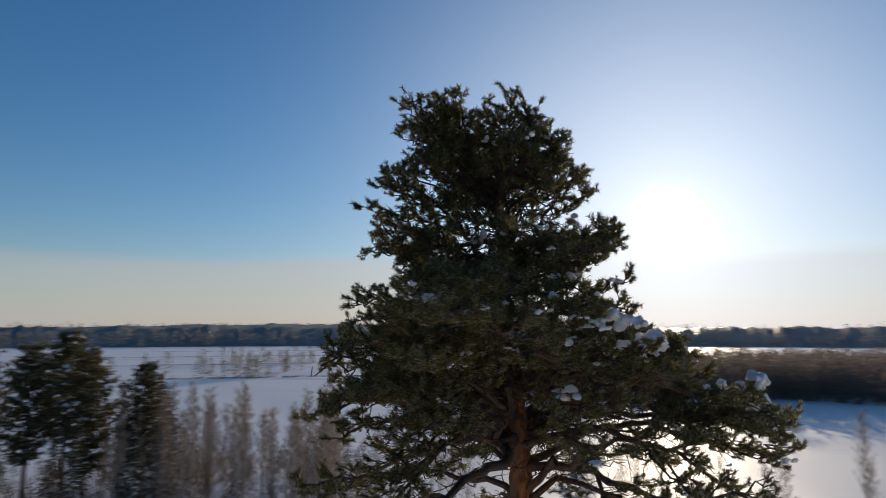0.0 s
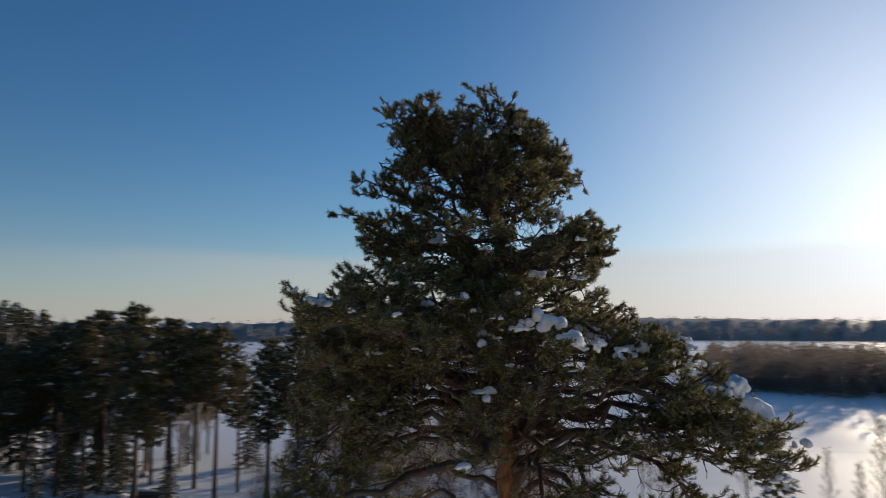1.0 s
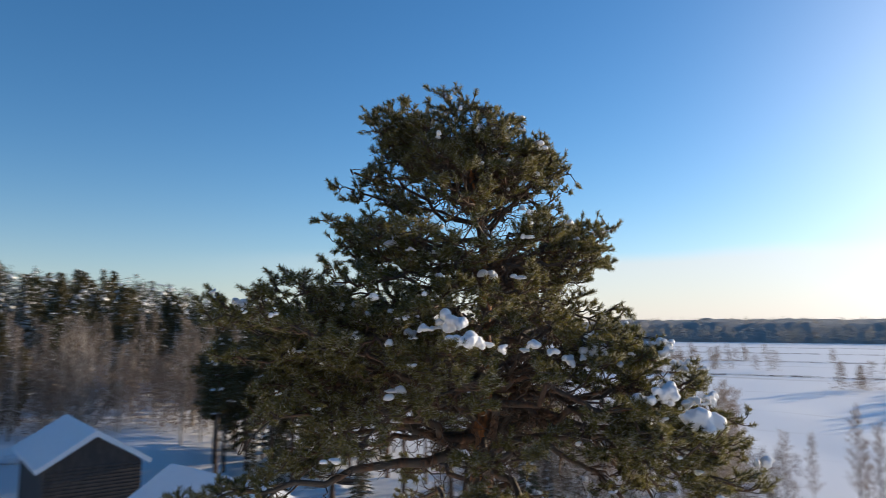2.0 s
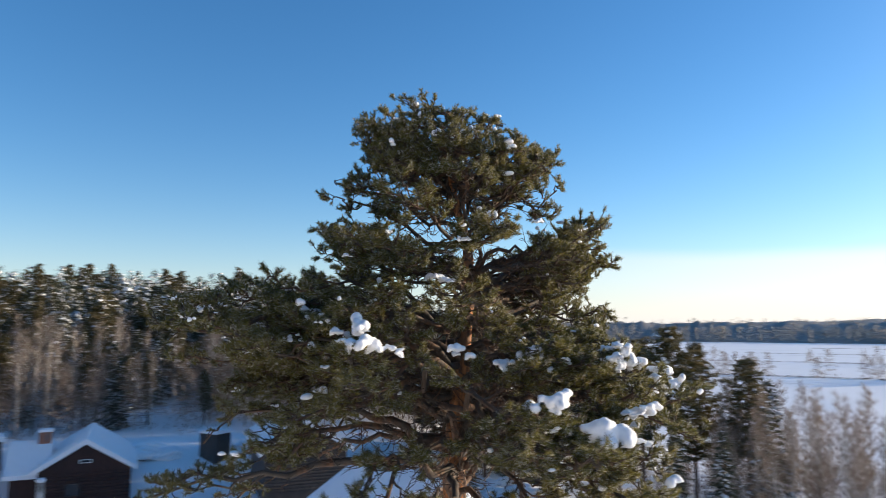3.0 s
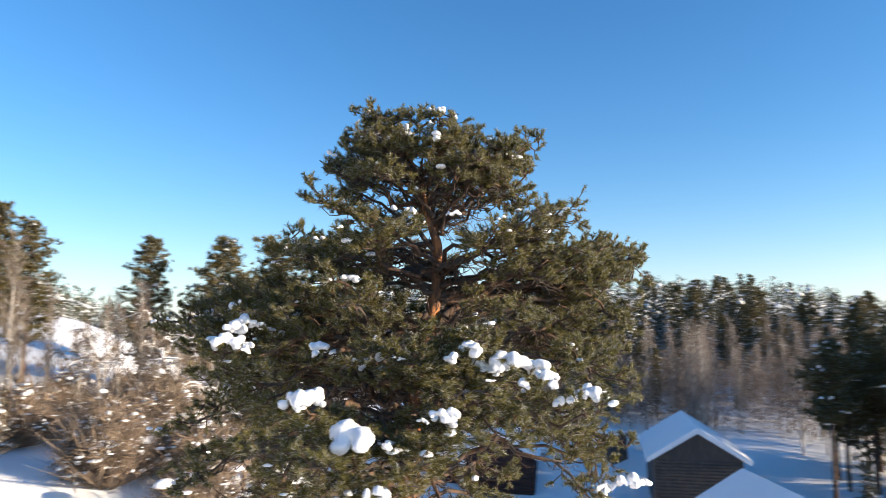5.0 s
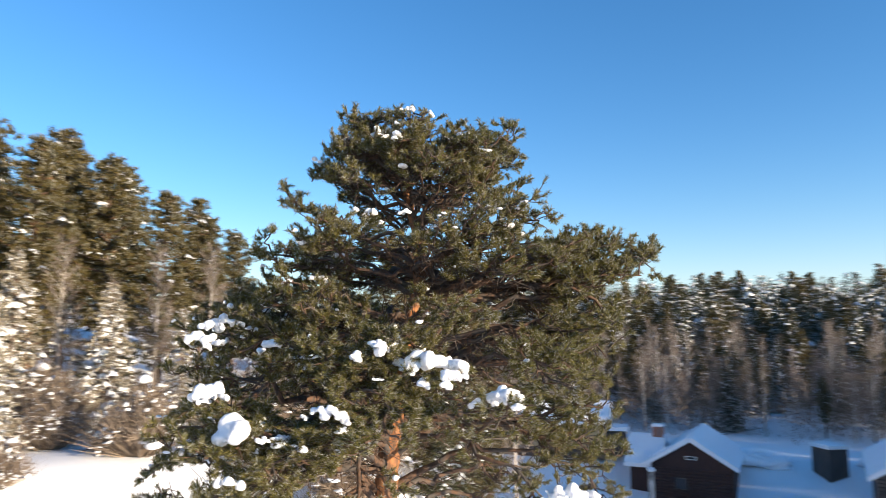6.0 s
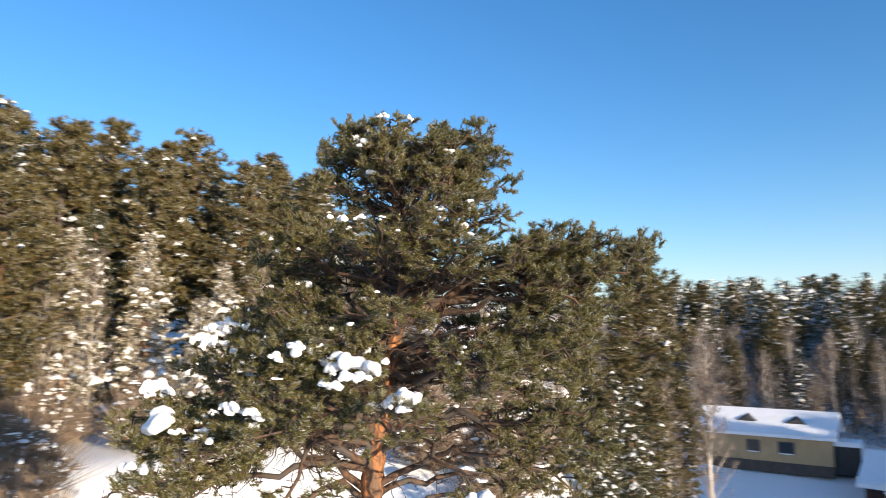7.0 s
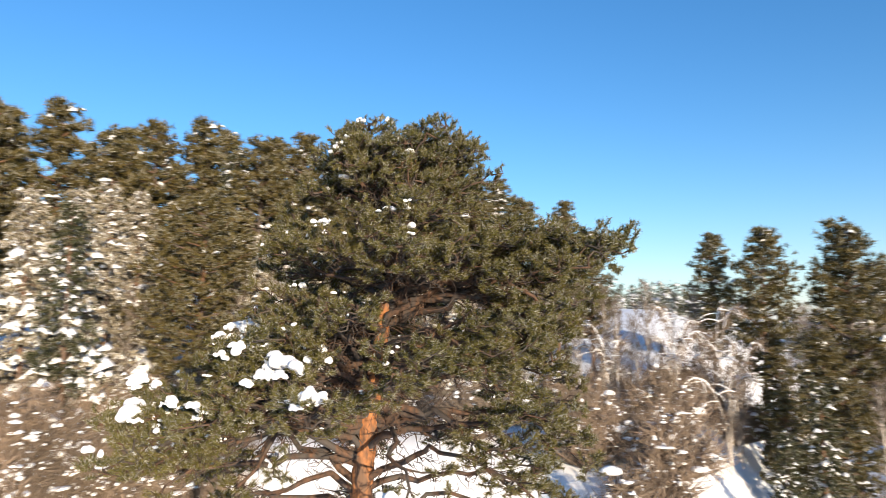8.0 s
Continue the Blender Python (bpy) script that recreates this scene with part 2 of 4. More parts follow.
# ---- ground: fields to the north and east, yard to the west, wooded hill to the south-west ----
def ground_z(x, y):
    x, y = np.asarray(x, float), np.asarray(y, float)
    r = np.hypot(x, y)
    yaw = np.degrees(np.arctan2(-x, y)) % 360
    edge = 6 * smooth(22, 45, r)
    hill = smooth(88 + edge, 112 + edge, yaw) * (1 - smooth(225, 290, yaw))
    z = hill * (8.6 * smooth(3, 16, r) + 5 * smooth(18, 70, r))
    west = smooth(40, 62, yaw) * (1 - smooth(120, 200, yaw))
    z = z + west * (1 - hill) * (-0.9 * smooth(18, 36, r) + 2.9 * smooth(50, 62, r) + 10.0 * smooth(70, 170, r))
    z = z + 0.15 * np.sin(x * 0.31 + 1.3 * np.sin(y * 0.17)) * smooth(4, 12, r) * (1 - smooth(90, 200, r))
    far = 12 * smooth(650, 1500, r) * (0.5 + 0.5 * np.sin(np.radians(yaw) * 5 + 1)) * (1 - smooth(2500, 4200, r))
    return z + far


def make_ground():
    na, radii = 240, np.concatenate([[0.01], np.geomspace(0.8, 4600, 130)])
    a = np.linspace(0, 2 * np.pi, na, endpoint=False)
    x, y = radii[:, None] * np.cos(a), radii[:, None] * np.sin(a)
    v = np.stack([x, y, ground_z(x, y)], -1).reshape(-1, 3)
    i, j = np.meshgrid(np.arange(len(radii) - 1), np.arange(na), indexing="ij")
    k = (j + 1) % na
    f = np.stack([i * na + j, (i + 1) * na + j, (i + 1) * na + k, i * na + k], -1).reshape(-1, 4)
    g = new("ground", mesh_of("ground", v, f, GROUND, True))
    tagged(g, "snow-covered fields, yard and hillside in low sun", "ground", kind="structure")


make_ground()


def spot(yaw, dist, lift=0.0):
    """A place on the ground in a direction from the big pine (degrees left of +y)."""
    x, y = -dist * math.sin(radians(yaw)), dist * math.cos(radians(yaw))
    return Vector((x, y, float(ground_z(x, y)) + lift))


# ---- the big pine ----
TRUNK = [(0.10, -0.30, -0.2), (0.12, -0.28, 4.0), (0.12, -0.24, 8.0), (0.08, -0.18, 10.4), (0.05, -0.13, 11.2),
         (0.01, -0.02, 11.9), (-0.02, 0.06, 12.35), (-0.03, 0.06, 12.62), (-0.06, -0.04, 12.95), (-0.04, -0.12, 13.2), (0.0, -0.22, 13.4)]
TRUNK_R = [0.21, 0.17, 0.125, 0.088, 0.076, 0.056, 0.044, 0.036, 0.028, 0.020, 0.013]
TIERS = [10.2, 11.0, 11.3, 11.6, 11.85, 12.1, 12.35, 12.6, 12.9, 13.15, 13.4, 13.6]
REACH = [  # how far the crown reaches at each tier, every 45 degrees from +x towards +y
    (1.60, 1.50, 1.54, 1.72, 1.40, 1.60, 1.92, 1.75), (1.60, 1.52, 1.54, 1.70, 1.46, 1.61, 1.93, 1.77),
    (1.65, 1.54, 1.48, 1.59, 1.55, 1.61, 1.81, 1.80), (1.60, 1.52, 1.40, 1.48, 1.36, 1.56, 1.76, 1.75),
    (1.38, 1.41, 1.48, 1.47, 1.29, 1.54, 1.78, 1.38), (0.88, 1.12, 1.49, 1.48, 1.14, 1.47, 1.59, 0.95),
    (0.78, 1.00, 1.55, 1.50, 1.05, 1.20, 1.08, 0.86), (0.80, 0.97, 1.40, 1.45, 1.02, 0.92, 1.02, 0.92),
    (0.68, 0.81, 0.91, 1.10, 0.93, 1.05, 0.82, 0.74), (0.54, 0.69, 0.87, 0.92, 0.92, 0.85, 0.76, 0.60),
    (0.38, 0.44, 0.70, 0.74, 0.80, 0.74, 0.64, 0.52), (0.14, 0.14, 0.14, 0.38, 0.73, 0.62, 0.48, 0.21)]


def reach(z, az):
    """The crown's outline at a height and bearing; takes arrays."""
    z, k = np.asarray(z, float), np.asarray(az, float) % 360 / 45
    i = np.floor(k).astype(int) % 8
    cols = np.stack([np.interp(z, TIERS, [row[c] for row in REACH]) for c in range(8)], -1)
    a = np.take_along_axis(cols, i[..., None], -1)[..., 0]
    b = np.take_along_axis(cols, ((i + 1) % 8)[..., None], -1)[..., 0]
    return a + (b - a) * (k - np.floor(k))


def trunk_at(z):
    zs = [p[2] for p in TRUNK]
    return np.array([np.interp(z, zs, [p[0] for p in TRUNK]), np.interp(z, zs, [p[1] for p in TRUNK]), z])


def bent(rng, a, b, lift, wig, n=10):
    """A path from a to b that rises by lift in its middle and wanders."""
    t = np.linspace(0, 1, n)[:, None]
    p = a + (b - a) * t
    p[:, 2] += lift * 4 * t[:, 0] * (1 - t[:, 0])
    w = np.cumsum(rng.normal(size=(n, 3)), 0) * wig
    w -= t * w[-1] + (1 - t) * w[0]
    return p + w


def along_path(path, t):
    """The point at a share t of a path, and its direction there."""
    k = t * (len(path) - 1)
    i = min(int(k), len(path) - 2)
    return path[i] + (path[i + 1] - path[i]) * (k - i), unit(path[i + 1] - path[max(i - 1, 0)])


def limb(rng, tree, z_tip, az, length, rise, lift=0.0, thick=1.0, dense=1.0, bare=0.36, free=False):
    """One bough: a crooked limb, flat fans of side branches, and brushes of needles that turn up at the twigs' ends."""
    ca, sa = math.cos(radians(az)), math.sin(radians(az))
    start = trunk_at(min(z_tip - rise, 13.35))
    tip = np.array([ca * length, sa * length, z_tip])
    main = bent(rng, start, tip, lift, 0.036 * length ** 0.5, 14)
    main[-4:, 2] += 0.03 * length * np.linspace(0, 1, 4) ** 2
    wood = Pile()
    r0 = (0.010 + 0.014 * length) * thick
    wood.add(tube(main, r0 + (0.005 - r0) * np.linspace(0, 1, 14) ** 0.75, 8))
    shoots, ways = [], []

    def brush(q, d):
        shoots.append(q)
        ways.append(d)

    def fits(q):
        return free or math.hypot(q[0], q[1]) < float(reach(q[2], math.degrees(math.atan2(q[1], q[0])))) + 0.05 * rng.random()

    count = int((3 + 6.0 * length * (1 - bare) / 0.64) * dense)
    for i in range(count + 1):
        t = bare + (1 - bare) * (i + rng.random()) / (count + 1)
        last = i == count
        p, d = along_path(main, 0.99 if last else t)
        out = unit(np.cross(d, [0, 0, 1.0])) * (1 if i % 2 else -1)
        ang = 0.1 if last else radians(rng.uniform(28, 68))
        d2 = unit(d * math.cos(ang) + out * math.sin(ang) + np.array([0, 0, rng.uniform(-0.08, 0.10)]))
        l2 = (0.12 + 0.27 * length * (1.06 - t)) * rng.uniform(0.55, 1.2)
        end = p + d2 * l2 + np.array([0, 0, 0.10 * l2 * rng.random()])
        for _ in range(3):
            if not fits(end):
                end = p + (end - p) * 0.75
        sec = bent(rng, p, end, -0.07 * l2, 0.024, 7)
        wood.add(tube(sec, np.linspace(0.0045 + 0.011 * l2, 0.0032, 7), 5))
        m = int(4 + l2 * 17 * dense)
        for j in range(m):
            s = 0.34 + 0.66 * (j + rng.random()) / m
            q, dq = along_path(sec, s)
            side = unit(np.cross(dq, [0, 0, 1.0])) * (1 if j % 2 else -1)
            d3 = unit(dq * 0.75 + side * rng.uniform(0.2, 0.9) + np.array([0, 0, rng.uniform(-0.1, 0.5)]))
            l3 = rng.uniform(0.04, 0.11)
            e = q + d3 * l3
            if not fits(e):
                continue
            up = unit(d3 + np.array([0, 0, rng.uniform(0.1, 0.7)]))
            wood.add(tube(np.array([q, (q + e) / 2 + rng.normal(size=3) * 0.008, e]), [0.0038, 0.0034, 0.003], 3))
            brush(e, up)
            for _ in range(rng.integers(0, 3)):
                w = unit(up + rng.normal(size=3) * [0.8, 0.8, 0.35])
                f = e - d3 * rng.uniform(0.0, 0.05)
                wood.add(tube(np.array([f, f + w * 0.02, f + w * 0.04]), [0.003, 0.003, 0.0026], 3))
                brush(f + w * 0.035, w)
        if fits(end):
            brush(end, unit(d2 + np.array([0, 0, 0.5])))
    # bare dead twigs inside the crown
    for _ in range(int(15 * length)):
        k = int(rng.uniform(0.1, 0.8) * 13)
        d = unit(rng.normal(size=3) * [1, 1, 0.6] + np.array([ca, sa, -0.15]) * 0.7)
        q = main[k] + d * rng.uniform(0.10, 0.30)
        twig = bent(rng, main[k], q, -0.02, 0.022, 6)
        wood.add(tube(twig, np.linspace(0.0045, 0.0016, 6), 4))
        w, dw = along_path(twig, 0.5)
        e = w + unit(dw + rng.normal(size=3) * 0.6) * rng.uniform(0.05, 0.12)
        wood.add(tube(np.array([w, (w + e) / 2, e]), [0.0028, 0.0022, 0.0014], 3))
    shoots, ways = np.array(shoots), np.array(ways)
    bough = part_mesh("limb", wood.mesh("limb", BARK_DARK, True), tree)
    v, f = blades(rng, shoots - ways * 0.04, ways, 60, 0.033, 0.0038, 0.95, along=0.055)
    part_mesh("needle_spray", mesh_of("needle_spray", v, f, NEEDLE), bough, "dark green pine needles", "stuff")
    return shoots


# whorls of boughs: height of the tips, how many, share of the reach, first bearing, bare share
WHORLS = ((10.30, 5, 0.95, 10, 0.62), (10.72, 6, 0.92, 40, 0.64), (11.10, 6, 0.93, 5, 0.62), (11.40, 7, 0.94, 28, 0.60), (11.66, 6, 0.94, 0, 0.56),
          (11.86, 7, 0.93, 22, 0.54), (12.04, 7, 0.94, 75, 0.52), (12.54, 7, 0.96, 14, 0.56), (12.62, 5, 0.98, 40, 0.52),
          (13.08, 7, 1.0, 20, 0.52), (13.20, 7, 0.98, 50, 0.46), (13.33, 6, 0.95, 140, 0.44), (13.44, 4, 0.9, 110, 0.44))


def big_pine():
    rng = np.random.default_rng(7)
    tree = tagged(new("pine_tree"), "tall old pine with orange bark and snow on its boughs", "tree")
    path = np.array(TRUNK)
    n = 120
    s = np.linspace(0, len(path) - 1, n)
    fine = np.stack([np.interp(s, np.arange(len(path)), path[:, k]) for k in range(3)], 1)
    for _ in range(6):
        fine[1:-1] = (fine[:-2] + 2 * fine[1:-1] + fine[2:]) / 4
    rad = np.interp(s, np.arange(len(path)), TRUNK_R) * (1 + 0.06 * rng.normal(size=n))
    part_mesh("trunk", mesh_of("trunk", *tube(fine, rad, 14), BARK, True), tree, "flaking orange-brown trunk")
    tips = []
    for z, count, share, first, bare in WHORLS:
        for k in range(count):
            az = first + 360 * k / count + rng.uniform(-14, 14)
            if (z < 11.5 and (az + 8) % 360 < 84) or (z < 11.3 and 180 < az % 360 < 232):
                continue
            h = z + rng.uniform(-0.06, 0.06)
            far = float(reach(h, az)) * share * rng.uniform(0.88, 1.03)
            rise = far * float(np.interp(z, [10, 11.4, 12.3, 13.3], [-0.18, 0.0, 0.14, 0.42]))
            tips.append(limb(rng, tree, h, az, far, rise, (0.14 if z < 11.5 else 0.05) * far, 0.95 if z < 11.5 else 0.9, 1.05, bare - (0.10 if z < 12 and 170 < az % 360 < 300 else 0)))
    # boughs that stand out of the crown: tip height, bearing, length, rise, lift
    for z, a, far, rise, lift in ((12.10, 255, 1.98, 0.35, 0.12), (12.02, 243, 1.66, 0.30, 0.10), (11.95, 229, 1.40, 0.25, 0.10), (12.06, 264, 1.78, 0.30, 0.12), (11.86, 250, 1.82, 0.15, 0.12), (12.30, 250, 1.40, 0.3, 0.06), (12.32, 262, 1.30, 0.3, 0.06), (12.28, 238, 1.25, 0.25, 0.06), (12.24, 257, 1.72, 0.3, 0.1), (12.14, 249, 1.80, 0.3, 0.1), (12.1, 236, 1.45, 0.25, 0.1),
                                  (12.60, 107, 1.72, 0.30, 0.06), (12.58, 102, 1.62, 0.28, 0.06), (12.54, 111, 1.66, 0.28, 0.06), (12.60, 97, 1.48, 0.25, 0.06), (12.52, 115, 1.58, 0.25, 0.06), (12.62, 90, 1.34, 0.25, 0.06), (12.42, 100, 1.66, 0.15, 0.08), (12.24, 96, 1.55, 0.10, 0.1), (12.2, 112, 1.45, 0.1, 0.1),
                                  (12.82, 214, 1.04, 0.24, 0.02), (12.74, 203, 0.98, 0.22, 0.02), (13.06, 214, 0.98, 0.34, 0.0), (12.66, 228, 1.0, 0.2, 0.02),
                                  (12.98, -68, 0.84, 0.34, 0.0), (12.64, -65, 1.0, 0.26, 0.02), (12.60, -84, 1.0, 0.24, 0.02), (12.56, 58, 1.0, 0.3, 0), (12.86, 60, 0.98, 0.36, 0), (12.76, 70, 1.0, 0.3, 0), (12.74, 40, 0.86, 0.36, 0), (12.36, -44, 0.84, 0.2, 0.0)):
        tips.append(limb(rng, tree, z - 0.09, a, far, rise, lift, 1.0, 1.0, 0.42, True))
    # long low boughs on the open side
    for z, a, far, rise, lift in ((11.46, -22, 1.76, 0.05, 0.14), (11.40, -9, 1.70, 0.0, 0.14), (11.52, -31, 1.68, 0.1, 0.14), (11.50, 6, 1.62, 0.05, 0.12),
                                  (11.22, -14, 1.80, -0.1, 0.12), (11.86, -8, 1.20, 0.15, 0.06), (11.90, 6, 1.12, 0.2, 0.06)):
        tips.append(limb(rng, tree, z - 0.09, a, far, rise, lift, 1.05, 1.1, 0.56, True))
    # both sides below the long boughs
    for z, a, far, rise, lift in ((11.80, 205, 1.42, 0.1, 0.08), (11.55, 216, 1.5, 0.0, 0.1), (11.95, 196, 1.25, 0.15, 0.06), (11.4, 245, 1.68, 0.0, 0.1), (11.7, 236, 1.6, 0.05, 0.1), (11.75, 84, 1.3, 0.0, 0.08), (11.50, 98, 1.35, -0.05, 0.1), (11.25, 90, 1.4, -0.1, 0.12), (11.9, 108, 1.3, 0.05, 0.08), (11.35, 116, 1.4, -0.1, 0.12)):
        tips.append(limb(rng, tree, z - 0.09, a, far, rise, lift, 1.3, 1.0, 0.5))
    # thick crooked limbs round the open foot of the crown, green only at their ends
    for z, a, far, rise, lift in ((10.9, 58, 1.3, -0.3, 0.25), (10.75, 2, 1.5, -0.4, 0.3), (10.8, -25, 1.6, -0.35, 0.3), (11.0, -42, 1.85, -0.1, 0.14), (11.08, 207, 1.52, -0.2, 0.16)):
        tips.append(limb(rng, tree, z - 0.09, a, far, rise, lift, 1.0, 0.8, 0.62))
    # boughs under the large heaps of snow
    for z, a, far, rise, lift in ((11.80, -20, 1.05, 0.1, 0.08), (11.76, 18, 1.22, 0.1, 0.08), (11.60, 33, 1.46, 0.05, 0.08), (11.90, -68, 1.42, 0.2, 0.1), (11.45, -17, 1.68, 0.05, 0.1)):
        tips.append(limb(rng, tree, z - 0.09, a, far, rise, lift, 1.1, 1.1, 0.5, True))
    # the low limbs that arch out and down
    tips.append(limb(rng, tree, 10.86, 243, 2.12, -0.35, 0.12, 1.2, 1.0, 0.6, True))
    tips.append(limb(rng, tree, 10.70, 233, 1.65, -0.55, 0.18, 1.15, 0.9, 0.55))
    # the ragged top
    for x, y, z in ((0.0, -0.45, 13.55), (-0.47, -0.21, 13.56), (0.05, -0.34, 13.48), (-0.66, -0.38, 13.54), (-0.60, -0.46, 13.48), (-0.36, -0.42, 13.58), (0.20, 0.66, 13.32), (0.05, 0.62, 13.34), (0.30, 0.50, 13.30), (-0.4, 0.3, 13.46), (-0.15, -0.35, 13.48), (0.08, -0.05, 13.48),
                    (-0.62, -0.42, 13.48), (-0.68, -0.1, 13.44), (-0.34, 0.48, 13.36), (-0.15, 0.6, 13.26), (0.32, 0.1, 13.30), (-0.25, 0.2, 13.38), (0.15, 0.4, 13.27)):
        far = math.hypot(x, y)
        tips.append(limb(rng, tree, z - 0.06, math.degrees(math.atan2(y, x)), far, 0.36 + 0.3 * far, 0.0, 0.8, 1.1, 0.5, True))
    return tree, np.concatenate(tips)


PINE, PINE_TIPS = big_pine()


CRUMBLE = bpy.data.textures.new("crumbled_snow", "CLOUDS")
CRUMBLE.noise_scale, CRUMBLE.noise_depth = 0.07, 3


def snow_clump(rng, x, y, z, size, way=None, long=0.0):
    """A heap that sits on a bough: rounded lobes run together and slumping over its sides."""
    d = np.array([x, y, 0.0]) if way is None else np.array([math.cos(radians(way)), math.sin(radians(way)), 0.0])
    d = unit(d)
    side = np.array([-d[1], d[0], 0.0])
    n = 4 + int(4 * long / size) + int(rng.integers(0, 3))
    lobes = Pile()
    v, f = BALLS[2]
    for k in range(n):
        u = (k / (n - 1) - 0.5) * 2
        c = d * u * (0.45 * size + long) + side * rng.normal() * 0.32 * size
        c = c + np.array([0, 0, rng.normal() * 0.17 * size - 0.30 * size * (np.hypot(*c[:2]) / (size + long)) ** 2])
        r = size * rng.uniform(0.36, 0.62) * (1 - 0.2 * abs(u))
        squash = np.array([1, 1, rng.uniform(0.75, 1.0)])
        lobes.add((v * r * squash + c, f))
        if rng.random() < 0.5:
            drip = c + side * rng.choice([-1, 1]) * r * 0.7 - np.array([0, 0, r * rng.uniform(0.4, 0.9)])
            lobes.add((v * r * 0.6 + drip, f))
    ob = new("snow_clump", lobes.mesh("snow_clump", SNOW, True))
    blend_in = ob.modifiers.new("run_together", "REMESH")
    blend_in.mode, blend_in.voxel_size, blend_in.use_smooth_shade = "VOXEL", max(0.007, size * 0.09), True
    rough = ob.modifiers.new("crumble", "DISPLACE")
    rough.texture, rough.strength, rough.mid_level = CRUMBLE, size * 0.42, 0.5
    ease = ob.modifiers.new("soften", "SMOOTH")
    ease.factor, ease.iterations = 0.5, 2
    ob.location = (x, y, z)
    return tagged(ob, "rounded heap of fresh snow on a pine bough", "snow", "snow heaps on the pine")


# heaps: place, size, bearing and length of the run, small heaps beside it
HEAPS = ((1.62, -0.51, 11.52, 0.145, 70, 0.02, 3), (1.49, -0.76, 11.68, 0.095, 60, 0.05, 4), (0.96, -0.35, 11.87, 0.085, 20, 0.03, 4), (0.77, 0.08, 11.93, 0.07, 60, 0.05, 2),
         (1.10, 0.36, 11.82, 0.10, 78, 0.15, 2), (1.20, 0.12, 11.90, 0.065, 40, 0.05, 2), (1.19, 0.79, 11.66, 0.075, 100, 0.05, 5), (0.86, 1.11, 11.12, 0.07, 120, 0.04, 5),
         (0.46, -1.21, 12.04, 0.075, 150, 0.12, 2), (0.63, -1.27, 11.95, 0.085, 120, 0.04, 4), (1.29, 0.52, 11.76, 0.055, 60, 0.03, 3), (0.74, -0.72, 11.91, 0.06, 90, 0.02, 3),
         (0.17, -0.38, 13.36, 0.05, 60, 0.03, 4), (0.28, -0.18, 13.40, 0.04, 0, 0.02, 3), (0.63, 0.10, 12.74, 0.035, 80, 0.03, 0), (1.55, -0.05, 11.60, 0.055, 80, 0.04, 4))


def pine_snow():
    rng = np.random.default_rng(11)
    for x, y, z, s, way, far, n in HEAPS:
        snow_clump(rng, x, y, z, s * 0.92, way, far)
        for k in range(max(n - 1, 0)):
            a, r = rng.random() * 6.28, rng.uniform(0.9, 1.9) * (s + far * 0.5)
            snow_clump(rng, x + r * math.cos(a), y + r * math.sin(a), z - 0.3 * r, rng.uniform(0.022, 0.05), rng.uniform(0, 180), rng.uniform(0, 0.03))
    # pats of snow caught in the sprays, most of them on the sheltered side
    az = np.degrees(np.arctan2(PINE_TIPS[:, 1], PINE_TIPS[:, 0]))
    side = PINE_TIPS[(az > -115) & (az < 65) & (PINE_TIPS[:, 2] > 10.8)]
    pats = Pile()
    for p in side[rng.choice(len(side), 170, replace=False)]:
        s = 0.010 + 0.020 * rng.random() ** 2
        for _ in range(rng.integers(1, 5)):
            off = rng.normal(size=3) * [1.2, 1.2, 0.5] * s
            pats.add(lump(rng, p + off + [0, 0, 0.03], s * rng.uniform(0.6, 1.5, 3), 0.85, 2))
    part_mesh("snow_dusting", pats.mesh("snow_dusting", SNOW, True), PINE, "small pats of snow", "stuff")


pine_snow()


# ---- trees round about ----
def pads(rng, places, size):
    """Small uneven cushions of snow, six-sided and domed."""
    n = len(places)
    a = np.arange(6) * np.pi / 3 + rng.random((n, 1)) * 6
    own = size * np.exp(rng.normal(size=(n, 1)) * 0.35)
    r = own * rng.uniform(0.35, 1.25, (n, 6))
    rim = np.stack([np.cos(a) * r, np.sin(a) * r, -0.35 * r + rng.normal(size=(n, 6)) * own * 0.15], -1)
    crest = np.stack([0 * own, 0 * own, 0.5 * own], -1)
    v = np.concatenate([rim, crest, crest * -0.3], 1) + places[:, None]
    k = np.arange(6)
    f = np.concatenate([np.stack([k, (k + 1) % 6, np.full(6, 6)], 1), np.stack([(k + 1) % 6, k, np.full(6, 7)], 1)])
    return v.reshape(-1, 3), (f[None] + 8 * np.arange(n)[:, None, None]).reshape(-1, 3)


